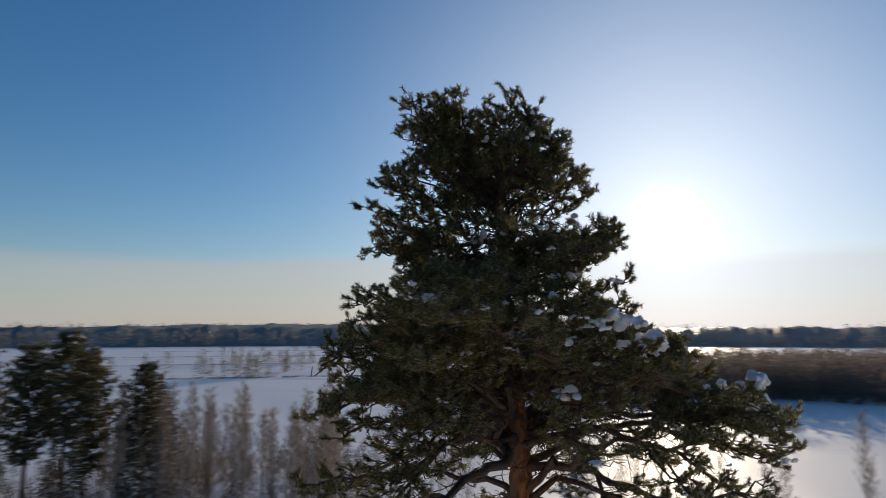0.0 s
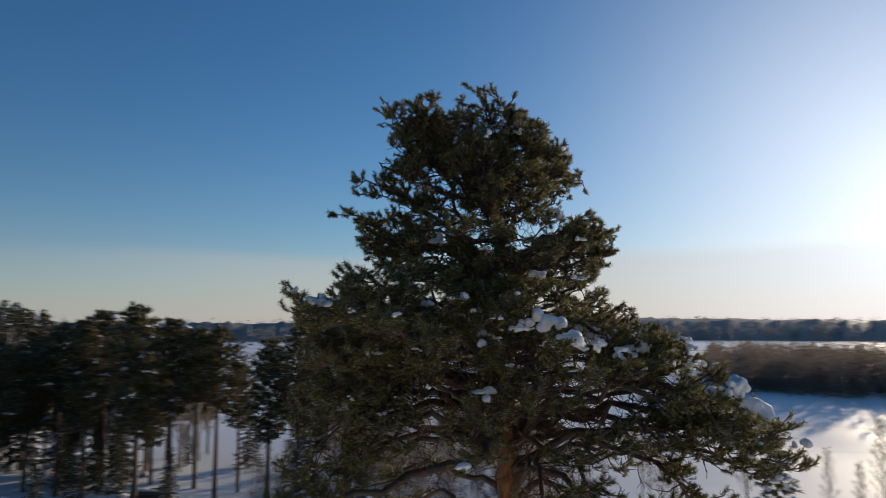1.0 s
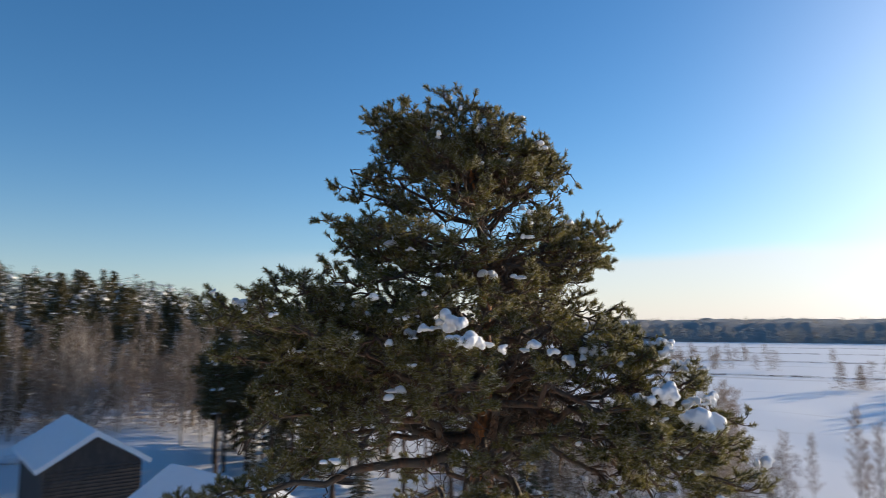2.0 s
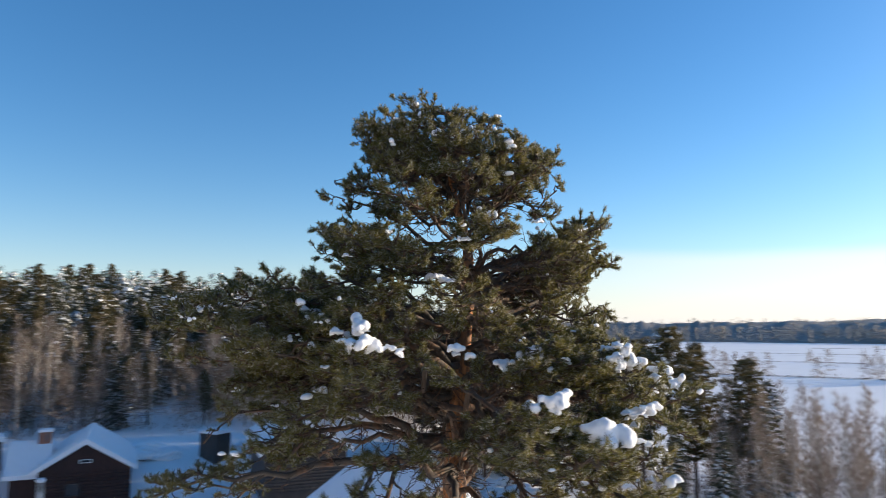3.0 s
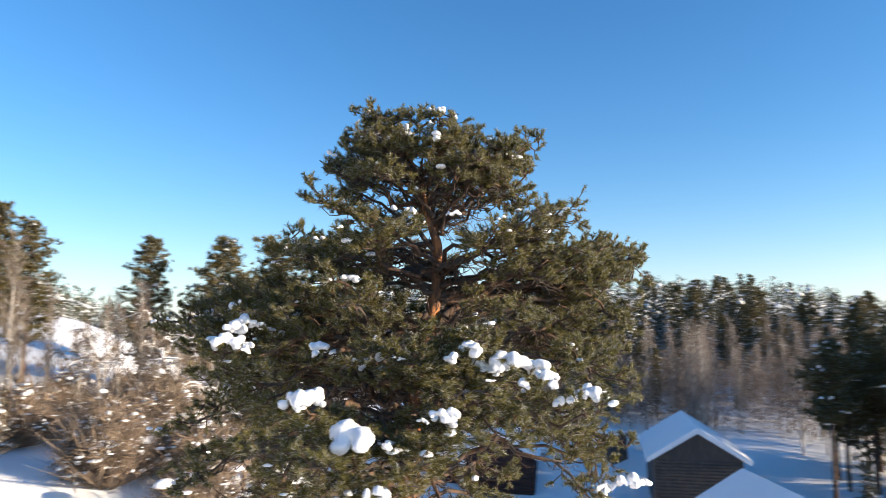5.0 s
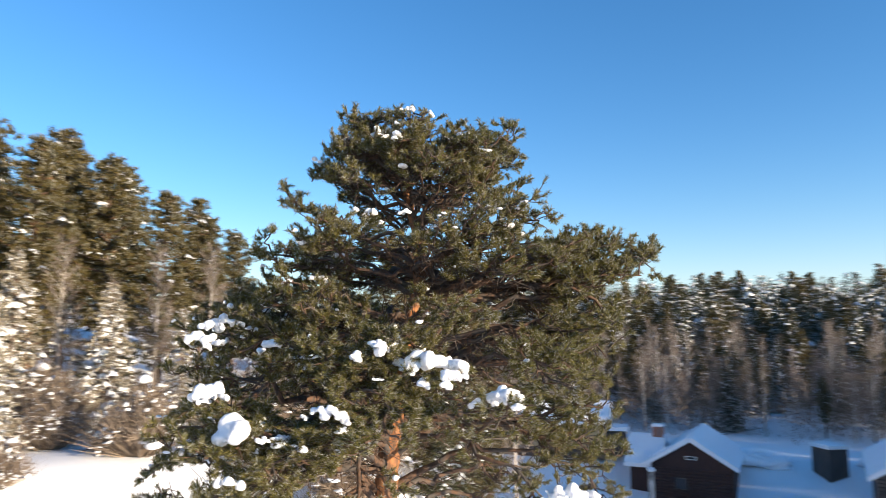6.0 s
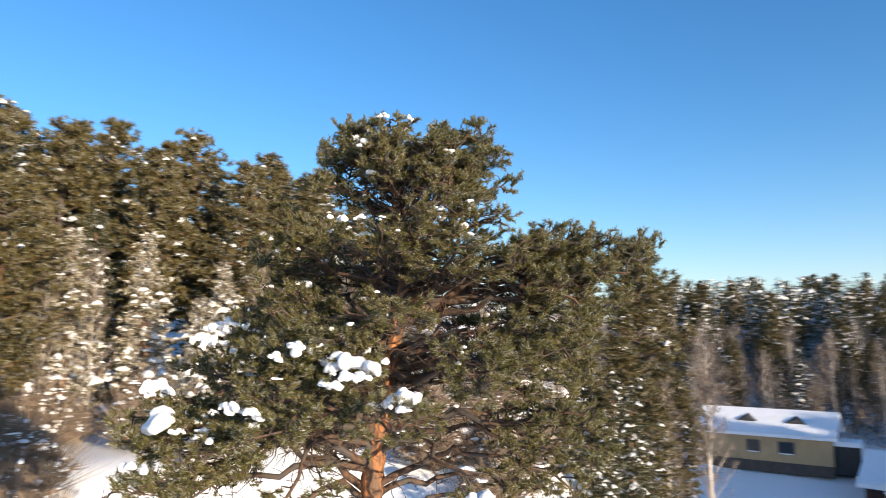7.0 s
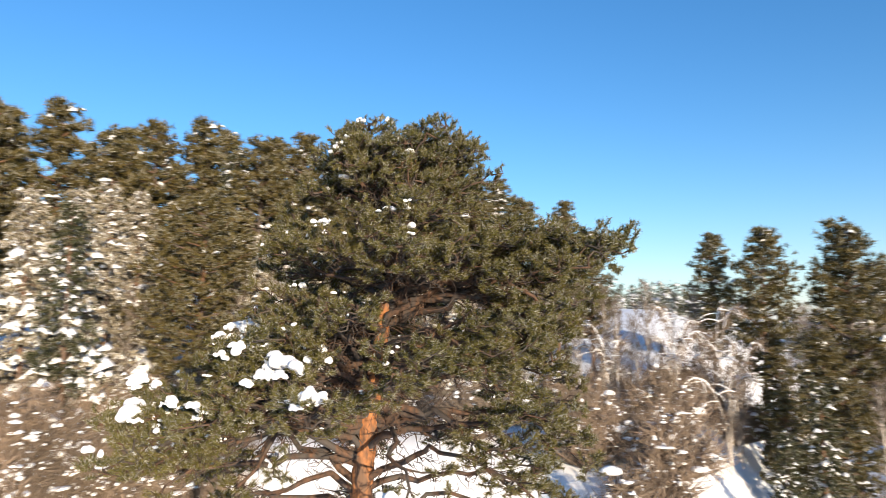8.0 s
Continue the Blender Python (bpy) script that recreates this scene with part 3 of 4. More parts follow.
def far_pine(seed, height, crown=0.55, width=2.4, snowy=0.25):
    """A pine seen from some way off: bare trunk below, sprays in clumps above."""
    rng = np.random.default_rng(seed)
    tree = tagged(new("pine_tree"), "dark pine with a bare lower trunk and a little snow", "tree")
    lean = rng.normal(size=2) * 0.25
    zs = np.linspace(0, height * 0.97, 9)
    path = np.stack([lean[0] * (zs / height) ** 2, lean[1] * (zs / height) ** 2, zs], 1)
    wood, leaves, snow = Pile(), Pile(), Pile()
    wood.add(tube(path, np.linspace(0.012 * height + 0.04, 0.03, 9), 8))
    base, way = [], []
    n = int(40 * crown / 0.55 + height)
    for i in range(n):
        u = ((i + rng.random()) / n) ** 0.9
        z = height * (1 - crown) + height * crown * u
        far = width * max(0.12, 1 - u ** 2.6) ** 0.65 * (0.5 + 0.55 * rng.random()) * min(1, 0.45 + 2 * u)
        a = i * 2.4 + rng.random()
        p0 = np.array([path[-1][0] * (z / height) ** 2, path[-1][1] * (z / height) ** 2, z - 0.25 * far])
        p1 = np.array([p0[0] + far * math.cos(a), p0[1] + far * math.sin(a), z + 0.12 * far])
        wood.add(tube(np.array([p0, (p0 + p1) / 2 + [0, 0, -0.05 * far], p1]), [0.05, 0.035, 0.012], 5))
        k = int(13 + 14 * far)
        t = 0.3 + 0.75 * rng.random((k, 1))
        c = p0 + (p1 - p0) * t + rng.normal(size=(k, 3)) * [0.30, 0.30, 0.13] * (0.4 + 0.3 * far)
        base.append(c)
        way.append(np.stack([0.6 * math.cos(a) + 0.6 * rng.normal(size=k), 0.6 * math.sin(a) + 0.6 * rng.normal(size=k), 0.5 + 0.3 * rng.random(k)], 1))
        if rng.random() < snowy * 1.3:
            q = np.repeat(c[rng.integers(k, size=1 + int(2 * snowy))], 5, 0) + rng.normal(size=(5 * (1 + int(2 * snowy)), 3)) * [0.18, 0.18, 0.05]
            snow.add(pads(rng, q + [0, 0, 0.12], 0.14))
    base, way = np.concatenate(base), np.concatenate(way)
    leaves.add(blades(rng, base, way, 17, 0.24, 0.052, 1.05, along=0.18))
    part_mesh("trunk", wood.mesh("trunk", BARK_FAR, True), tree)
    part_mesh("crown", leaves.mesh("crown", NEEDLE_FAR), tree, "", "stuff")
    if snow.n:
        part_mesh("snow", snow.mesh("snow", SNOW, True), tree, "patches of snow", "stuff")
    return tree


def spruce(seed, height, width=1.9, snowy=0.5, label="dark spruce laden with snow", needles=None):
    rng = np.random.default_rng(seed)
    tree = tagged(new("spruce_tree"), label, "tree")
    wood, leaves, snow = Pile(), Pile(), Pile()
    wood.add(tube(np.array([[0, 0, 0], [0, 0, height * 0.5], [0, 0, height]]), [0.012 * height + 0.03, 0.008 * height, 0.015], 7))
    base, way = [], []
    z = height * 0.06
    i = 0
    while z < height * 0.985:
        u = z / height
        far = width * (1 - u) ** 0.8 * rng.uniform(0.7, 1.1) + 0.12
        a = i * 2.4 + rng.random()
        tip = np.array([far * math.cos(a), far * math.sin(a), z - far * 0.28])
        wood.add(tube(np.array([[0, 0, z], tip * [0.5, 0.5, 1] + [0, 0, far * 0.12], tip]), [0.03, 0.02, 0.008], 4))
        k = int(5 + 11 * far)
        t = 0.12 + 0.93 * rng.random((k, 1))
        c = np.array([0, 0, z]) + (tip - [0, 0, z]) * t + rng.normal(size=(k, 3)) * [0.16, 0.16, 0.06] * (0.4 + t)
        base.append(c)
        way.append(np.stack([math.cos(a) + 0.5 * rng.normal(size=k), math.sin(a) + 0.5 * rng.normal(size=k), -0.35 + 0.2 * rng.normal(size=k)], 1))
        if rng.random() < snowy:
            snow.add(pads(rng, c[rng.integers(k, size=1 + int(2.6 * far))] + [0, 0, 0.08], rng.uniform(0.09, 0.16) + 0.09 * far))
        z += height * 0.011 * rng.uniform(0.6, 1.2)
        i += 1
    leaves.add(blades(rng, np.concatenate(base), np.concatenate(way), 11, 0.26, 0.06, 0.8, along=0.15))
    part_mesh("trunk", wood.mesh("trunk", BARK_FAR, True), tree)
    part_mesh("crown", leaves.mesh("crown", needles or SPRUCE), tree, "", "stuff")
    if snow.n:
        part_mesh("snow", snow.mesh("snow", SNOW, True), tree, "pads of snow", "stuff")
    return tree


def birch(seed, height, spread=1.1, twigs=900, thick=1.0, label="bare birch with fine reddish twigs"):
    rng = np.random.default_rng(seed)
    tree = tagged(new("birch_tree"), label, "tree")
    wood, fine = Pile(), Pile()
    n = 9
    zs = np.linspace(0, height, n)
    path = np.stack([np.cumsum(rng.normal(size=n)) * 0.05, np.cumsum(rng.normal(size=n)) * 0.05, zs], 1)
    wood.add(tube(path, np.linspace(0.008 * height + 0.03, 0.012, n) * thick, 7))
    base, way = [], []
    m = int(16 + height * 2.2)
    for i in range(m):
        u = 0.22 + 0.76 * (i + rng.random()) / m
        k = min(int(u * (n - 1)), n - 2)
        p = path[k] + (path[k + 1] - path[k]) * (u * (n - 1) - k)
        far = spread * (1.15 - u) ** 0.7 * rng.uniform(0.6, 1.25)
        a = i * 2.4 + rng.random()
        e = p + np.array([far * math.cos(a), far * math.sin(a), far * rng.uniform(0.9, 1.7)])
        b = bent(rng, p, e, -0.05 * far, 0.05 * far, 5)
        wood.add(tube(b, np.linspace(0.022, 0.006, 5) * thick, 4))
        q = max(3, int(twigs / m))
        t = 0.2 + 0.8 * rng.random((q, 1))
        base.append(p + (e - p) * t + rng.normal(size=(q, 3)) * 0.05)
        d = unit(e - p)
        way.append(d * 0.8 + rng.normal(size=(q, 3)) * 0.5 + [0, 0, 0.25])
    fine.add(blades(rng, np.concatenate(base), np.concatenate(way), 3, 0.55, 0.012, 0.5))
    part_mesh("trunk", wood.mesh("trunk", BIRCH, True), tree, "pale birch trunk and branches")
    part_mesh("twig_spray", fine.mesh("twig_spray", BIRCH_MASS), tree, "", "stuff")
    return tree


def snowy_bush(seed):
    """Brown twigs under pillows of snow."""
    rng = np.random.default_rng(seed)
    bush = tagged(new("bush"), "bare brown bush bowed under pillows of snow", "bush")
    fine, snow = Pile(), Pile()
    n = 90
    a, r = rng.random(n) * 6.28, 0.8 * np.sqrt(rng.random(n))
    z = 1.5 * (1 - (r / 0.95) ** 2) * rng.uniform(0.35, 1.0, n) + 0.1
    top = np.stack([r * np.cos(a), r * np.sin(a), z], 1)
    root = top * [0.25, 0.25, 0.05]
    fine.add(blades(rng, root, top - root, 4, 1.6, 0.03, 0.28))
    fine.add(blades(rng, top, rng.normal(size=(n, 3)) + [0, 0, 0.3], 22, 0.5, 0.02, 0.8))
    for k in range(150):
        q = top[rng.integers(n)] + rng.normal(size=3) * [0.12, 0.12, 0.08]
        s = rng.uniform(0.07, 0.11) if k % 18 == 0 else rng.uniform(0.02, 0.06)
        snow.add(lump(rng, q, s * rng.uniform(0.5, 2.2, 3), 0.6, 2 if k % 18 == 0 else 1))
    part_mesh("twig_spray", fine.mesh("twig_spray", GROVE), bush, "", "stuff")
    part_mesh("snow", snow.mesh("snow", SNOW, True), bush, "pillows of snow", "stuff")
    return bush


def bent_birch(seed):
    """A thin birch bowed over in an arc, snow along its back."""
    rng = np.random.default_rng(seed)
    tree = tagged(new("birch_tree"), "thin birch bent over by snow along its branches", "tree")
    wood, fine, snow = Pile(), Pile(), Pile()
    for k in range(4):
        a = rng.random() * 6.28
        far, high = rng.uniform(1.4, 3.2), rng.uniform(5.5, 8.6)
        t = np.linspace(0, 1, 14)
        out = far * t ** 1.8
        z = high * np.sin(t * rng.uniform(1.75, 2.15)) * (1 if k else 1.05)
        path = np.stack([out * math.cos(a), out * math.sin(a), z], 1) + np.cumsum(rng.normal(size=(14, 3)), 0) * 0.03
        wood.add(tube(path, np.linspace(0.055, 0.012, 14), 5))
        ridge = path[7:] + [0, 0, 0.05]
        snow.add(tube(ridge, 0.05 * np.sin(np.linspace(0.35, 2.9, 7)) + 0.015, 6))
        base = path[rng.integers(6, 14, size=90)] + rng.normal(size=(90, 3)) * 0.06
        fine.add(blades(rng, base, rng.normal(size=(90, 3)) + [math.cos(a), math.sin(a), -0.3], 4, 0.8, 0.02, 0.5))
        for q in path[rng.integers(6, 14, size=5)]:
            e = q + rng.normal(size=3) * [0.8, 0.8, 0.3] + [0, 0, -0.2]
            b = bent(rng, q, e, 0.15, 0.03, 6)
            wood.add(tube(b, np.linspace(0.02, 0.006, 6), 4))
            snow.add(tube(b + [0, 0, 0.03], np.linspace(0.04, 0.015, 6), 5))
    part_mesh("trunk", wood.mesh("trunk", BIRCH, True), tree, "thin bent stems")
    part_mesh("twig_spray", fine.mesh("twig_spray", GROVE), tree, "", "stuff")
    part_mesh("snow", snow.mesh("snow", SNOW, True), tree, "snow along the stems", "stuff")
    return tree


def stand(rng, sources, places, group):
    """Sets the sources at their places, copies of them at the rest."""
    for i, (p, size) in enumerate(places):
        m = Matrix.Translation(p) @ Matrix.Rotation(rng.uniform(0, 6.28), 4, "Z") @ Matrix.Scale(size, 4)
        src = sources[i % len(sources)]
        if i < len(sources):
            src.matrix_basis = m
            tagged(src, group=group)
        else:
            keep = src.matrix_basis.copy()
            src.matrix_basis = Matrix()
            copy_thing(src, m)
            src.matrix_basis = keep


def plant(rng, sources, group, spots):
    """spots: yaw, distance, tree height, in rows; the sources are 12 m high."""
    stand(rng, sources, [(spot(a, d, -0.1), h / 12) for a, d, h in spots], group)


def all_trees():
    rng = np.random.default_rng(3)
    # pines beyond the yard to the north-west
    plant(rng, [far_pine(21, 12, 0.5, 2.3), far_pine(22, 12, 0.6, 2.0), far_pine(23, 12, 0.45, 2.6, 0.15)], "pines at the edge of the field",
          [(30.0, 42, 12.0), (32.4, 44, 11.3), (36.6, 47, 12.1), (40.3, 46, 12.5), (43.0, 44, 13.3), (38, 52, 11.9),
           (44.8, 55, 13.1), (46.3, 52, 12.6), (48, 54, 12.3), (52.6, 52, 11.8), (50, 56, 11.6), (41.5, 58, 12.5), (34.6, 50, 9.5)])
    more = [(20 + 14 * rng.random(), 37 + 12 * rng.random(), rng.uniform(7, 11)) for _ in range(2)]
    more += [(36 + 18 * rng.random(), 54 + 18 * rng.random(), rng.uniform(7, 10.5)) for _ in range(16)]
    plant(rng, [far_pine(24, 12, 0.72, 2.2, 0.2), far_pine(25, 12, 0.65, 2.5, 0.15)], "pines at the edge of the field", more)
    # tall pines on the hill and by the yard
    plant(rng, [far_pine(31, 12, 0.72, 2.3, 0.18), far_pine(32, 12, 0.66, 2.1, 0.22), far_pine(33, 12, 0.8, 2.2, 0.28)], "tall pines on the hillside",
          [(99.6, 34.5, 14.8), (105.1, 28.7, 9.7), (110.3, 38.5, 9.1), (120, 31, 7.6), (123, 29, 8.2), (126.4, 28, 9.2), (131, 28, 10.4),
           (134, 30, 11.6), (137, 26, 10.4), (141, 29, 12.0), (145, 26, 10.6), (148, 31, 12.6), (152, 29, 12.0), (157, 33, 13.5), (161, 30, 12.6),
           (165, 27, 11.5), (169, 30, 13), (174, 28, 12), (179, 31, 13), (185, 28, 12), (192, 30, 13), (200, 29, 12), (210, 32, 13),
           (123, 38, 9.5), (129, 36, 11), (133, 38, 12), (143, 36, 12.5), (150, 38, 13), (155, 38, 13.5), (163, 37, 13), (172, 37, 13), (96, 33, 9), (103, 24, 5.5), (97.5, 22, 7.5), (100, 27, 8), (101.5, 21, 5)])
    big = far_pine(34, 12, 0.82, 3.9, 0.03)
    plant(rng, [big], "tall pines on the hillside", [(158, 20.8, 8.4)])
    # young trees white with snow
    white = [spruce(47, 12, 2.9, 0.7, "young spruce bowed and white with snow", SPRUCE_WHITE), spruce(48, 12, 2.5, 0.6, "young spruce bowed and white with snow", SPRUCE_WHITE)]
    plant(rng, white, "spruces white with snow", [(169.5, 18.5, 8.0), (166, 22, 8.8), (173, 20, 8), (146, 22, 7), (139, 22, 6), (152.5, 21, 7), (132, 20, 5), (126, 19, 4.2), (178, 22, 9), (163, 25, 9), (142, 18, 4.5), (184, 20, 8)])
    # snow-laden spruces
    plant(rng, [spruce(41, 12, 2.4, 0.7), spruce(42, 12, 2.0, 0.45)], "spruces among the trees",
          [(22.5, 47, 8.6), (150, 24, 8), (139, 33, 11.0), (170.5, 17.6, 7.4), (-13.5, 22, 8.5), (29.5, 38, 6.5), (22.5, 40, 7.5), (25.4, 36, 6.6), (129, 34, 10.5), (176, 24, 9), 
           (44, 58, 12), (50, 62, 13), (47, 57, 11), (145, 32, 11), (154, 31, 12), (166, 33, 12), (135, 33, 10), (148, 34, 12), (160, 35, 12.5), (98.5, 20, 7), (101, 25, 6.0),  (100, 17, 5)])
    dark = [spruce(45, 12, 2.6, 0.15, 'dark young spruce with little snow'), spruce(46, 12, 2.2, 0.1, 'dark young spruce with little snow')]
    plant(rng, dark, 'young spruces under the pines', [(30 + 20 * rng.random(), 42 + 22 * rng.random(), rng.uniform(3, 6)) for _ in range(12)])
    # bushes bowed under snow on the slope
    low = [snowy_bush(91), snowy_bush(92), snowy_bush(93)]
    rows = [(106 + 80 * rng.random(), 10 + 17 * rng.random() ** 0.8, rng.uniform(0.6, 1.5)) for _ in range(230)]
    rows = [r for r in rows if not 118 < r[0] < 158 or rng.random() < 0.22]
    stand(rng, low, [(spot(a, d, -0.1), s) for a, d, s in rows], "snowed-in bushes on the slope")
    # birches bent over by the snow
    arcs = [bent_birch(95), bent_birch(96)]
    stand(rng, arcs, [(Vector((x, y, float(ground_z(x, y)) - 0.1)), s) for x, y, s in ((-19.4, -5.6, 0.5), (-18, -6.8, 0.45), (-20.5, -8, 0.5), (-17, -8.5, 0.42), (-22, -6.4, 0.5), (-19, -10, 0.4), (-24, -8, 0.55))], "birches bent by snow")
    # bare birches below the crown
    b = [birch(51, 12, 1.5, 1500), birch(52, 12, 1.2, 1300), birch(53, 12, 1.7, 1500)]
    rows = [(8 + 19 * rng.random(), 36 + 14 * rng.random(), rng.uniform(5.5, 8.5)) for _ in range(58)]
    rows += [(-42 + 50 * rng.random(), 38 + 10 * rng.random(), rng.uniform(4.5, 7)) for _ in range(18)]
    rows += [(93.6, 31, 11.6), (97, 30, 8), (44, 60, 10), (48, 60, 11), (52, 58, 10), (55, 62, 11), (50, 64, 12)]
    rows += [(36 + 30 * rng.random(), 55 + 20 * rng.random(), rng.uniform(7, 11)) for _ in range(38)]
    rows += [(99 + 24 * rng.random(), 20 + 14 * rng.random(), rng.uniform(3, 5.5)) for _ in range(22)]
    rows += [(120 + 50 * rng.random(), 18 + 14 * rng.random(), rng.uniform(4, 7)) for _ in range(16)]
    plant(rng, b, "bare birches", rows)
    # the wood behind the houses; part of its snow stands in for bluish distance haze
    near = [far_pine(61, 12, 0.7, 1.8, 0.35), spruce(62, 12, 1.9, 0.9), spruce(63, 12, 1.9, 0.5), birch(64, 12, 1.7, 900), far_pine(65, 12, 0.75, 1.7, 0.35), birch(66, 12, 1.5, 900)]
    firs, bare = [near[k] for k in (0, 1, 2, 4)], [near[k] for k in (3, 5)]
    plant(rng, firs, "wood behind the houses", [(47 + 55 * rng.random(), 98 + 72 * rng.random() ** 1.2, rng.uniform(8.5, 13.5)) for _ in range(300)])
    plant(rng, firs, "wood behind the houses", [(78.0, 86, 13), (80.5, 84, 12.5), (72.5, 90, 12), (86.5, 82, 11), (91, 80, 12), (68, 88, 12), (64, 84, 11)] + [(48 + 54 * rng.random(), 70 + 30 * rng.random(), rng.uniform(5, 9.5)) for _ in range(70)])
    plant(rng, bare, "birches behind the houses", [(47 + 55 * rng.random(), 68 + 26 * rng.random(), rng.uniform(7, 11)) for _ in range(110)])


all_trees()


def canopy(rng, yaw0, yaw1, dist, depth, height, share=0.8):
    """The closed mass of a wood: a rough sheet over its crowns that comes down to the ground all round."""
    na, nd = int((yaw1 - yaw0) * dist / 240) + 24, 9
    a = np.radians(np.linspace(yaw0, yaw1, na))[:, None] + np.zeros((1, nd))
    d = dist + depth * np.linspace(0, 1, nd)[None] ** 1.3 + rng.normal(size=(na, nd)) * height * 0.15
    x, y = -d * np.sin(a), d * np.cos(a)
    lumps = 0.05 * np.sin(a * 61 + 2.0) + 0.03 * np.sin(a * 173 + d * 0.02) + 0.05 * rng.normal(size=(na, nd))
    h = height * share * (1 + lumps)
    h[:, 0] = h[:, -1] = h[0] = h[-1] = -0.3
    v = np.stack([x, y, ground_z(x, y) + h], -1).reshape(-1, 3)
    i, j = [g.ravel() for g in np.meshgrid(np.arange(na - 1), np.arange(nd - 1), indexing="ij")]
    p = i * nd + j
    return v, np.concatenate([np.stack([p, p + nd, p + nd + 1], 1), np.stack([p, p + nd + 1, p + 1], 1)])


def far_wood(name, yaw0, yaw1, dist, depth, height, n, seed, mat, label, fat=0.5, k=26, blade=0.14, snow=0.0, closed=0.0):
    """A belt of woods far over the fields, one rough mesh."""
    rng = np.random.default_rng(seed)
    a = np.radians(rng.uniform(yaw0, yaw1, n))
    d = dist + depth * rng.random(n)
    x, y = -d * np.sin(a), d * np.cos(a)
    h = height * rng.uniform(0.7, 1.15, n)
    base = np.stack([x, y, ground_z(x, y)], 1)
    u = rng.random((n, k))
    c = np.repeat(base[:, None], k, 1)
    c[..., 2] += u * h[:, None]
    w = 0.16 * h[:, None] * (1.15 - u)
    c[..., :2] += rng.normal(size=(n, k, 2)) * w[..., None]
    c = c.reshape(-1, 3)
    way = rng.normal(size=c.shape) * [1, 1, 0.4] + [0, 0, 0.5]
    s = height * blade
    pile = Pile()
    pile.add(blades(rng, c, way, 3, s, s * fat, 0.8))
    if closed:
        pile.add(canopy(rng, yaw0, yaw1, dist, depth, height, closed))
    wood = tagged(new(name, pile.mesh(name, mat)), label, "woods", kind="stuff")
    if snow:
        q = c[rng.random(len(c)) < snow]
        part_mesh("snow", mesh_of("snow", *pads(rng, q, s * 0.55), SNOW, True), wood, "snow lying on the far trees", "stuff")
    return wood


def all_far_woods():
    # both skyline belts carry their distance haze in the material's colour
    far_wood("far_woods", -75, 62, 575, 200, 12, 2600, 71, SPRUCE_FROST_HAZE, "dark belt of distant spruce woods over the fields", 0.5, 36, 0.10)
    far_wood("far_woods", -75, 62, 590, 1150, 18, 2400, 74, SPRUCE_FROST_HAZE, "hazy woods on the skyline", 0.5, 30, 0.08, 0.0, 0.85)
    far_wood("hill_woods", 128, 240, 52, 45, 11.5, 420, 76, SPRUCE, "dense wood on the hill behind the tall pines", 0.22, 170, 0.06, 0.05)
    # snow pads here also pale the wood in place of distance haze
    far_wood("hill_woods", 50, 104, 110, 110, 11, 1000, 77, SPRUCE, "dense snowy spruce wood on the hill behind the houses", 0.22, 90, 0.06, 0.2)
    far_wood("hill_woods", 102, 128, 70, 60, 3.6, 300, 79, SPRUCE, "low young wood on the shoulder of the hill", 0.2, 70, 0.12, 0.1)
    far_wood("hill_birches", 50, 106, 66, 60, 6.2, 700, 78, BIRCH_MASS, "bare purple-brown birches below the hill wood", 0.05, 90, 0.13)
    far_wood("undergrowth", 4, 34, 37, 24, 2.2, 200, 90, TWIG, "bare brown undergrowth at the edge of the field", 0.03, 60, 0.30)
    far_wood("birch_grove", -60, -5, 128, 90, 7, 2600, 72, BIRCH_MASS, "sunlit bare birch grove by the field", 0.13, 50, 0.13)
    far_wood("birch_thicket", -60, -6, 130, 30, 4.0, 600, 82, BIRCH_MASS, "dense brown thicket under the birch grove", 0.16, 90, 0.16)
    for seed, y0, y1, d, n, h in ((73, 12, 30, 185, 26, 6), (75, -4, 12, 205, 9, 5), (83, 2, 24, 262, 16, 6), (84, -5, 3, 150, 7, 5)):
        far_wood("field_shrubs", y0, y1, d, 7, h, n, seed, BIRCH_MASS, "row of bare shrubs along a field ditch", 0.10, 90, 0.16)
    for seed, y0, y1, d, n in ((85, -4, 34, 183, 420), (86, -14, 30, 262, 460), (87, -5, 26, 345, 420), (89, -3, 22, 440, 380)):
        far_wood("ditch_grass", y0, y1, d, 2.0, 0.32, n, seed, GROVE, "thin line of dry grass along a field ditch", 0.3, 8, 0.9)


all_far_woods()


# ---- houses ----
WOOD_RED = bark_material("red_boards", (0.03, 0.015, 0.012), (0.056, 0.024, 0.018), (0.042, 0.02, 0.016), 6)
WOOD_GREY = bark_material("weathered_logs", (0.05, 0.04, 0.035), (0.09, 0.075, 0.065), (0.06, 0.05, 0.045), 6)
PLASTER = bark_material("yellow_boards", (0.36, 0.25, 0.13), (0.46, 0.33, 0.18), (0.40, 0.28, 0.15), 3)
BRICK = bark_material("chimney_brick", (0.25, 0.1, 0.06), (0.35, 0.15, 0.09), (0.2, 0.12, 0.1), 8)


def box(bm, x0, x1, y0, y1, z0, z1):
    v = [bm.verts.new(p) for p in ((x0, y0, z0), (x1, y0, z0), (x1, y1, z0), (x0, y1, z0), (x0, y0, z1), (x1, y0, z1), (x1, y1, z1), (x0, y1, z1))]
    for q in ((3, 2, 1, 0), (4, 5, 6, 7), (0, 1, 5, 4), (1, 2, 6, 5), (2, 3, 7, 6), (3, 0, 4, 7)):
        bm.faces.new([v[i] for i in q])


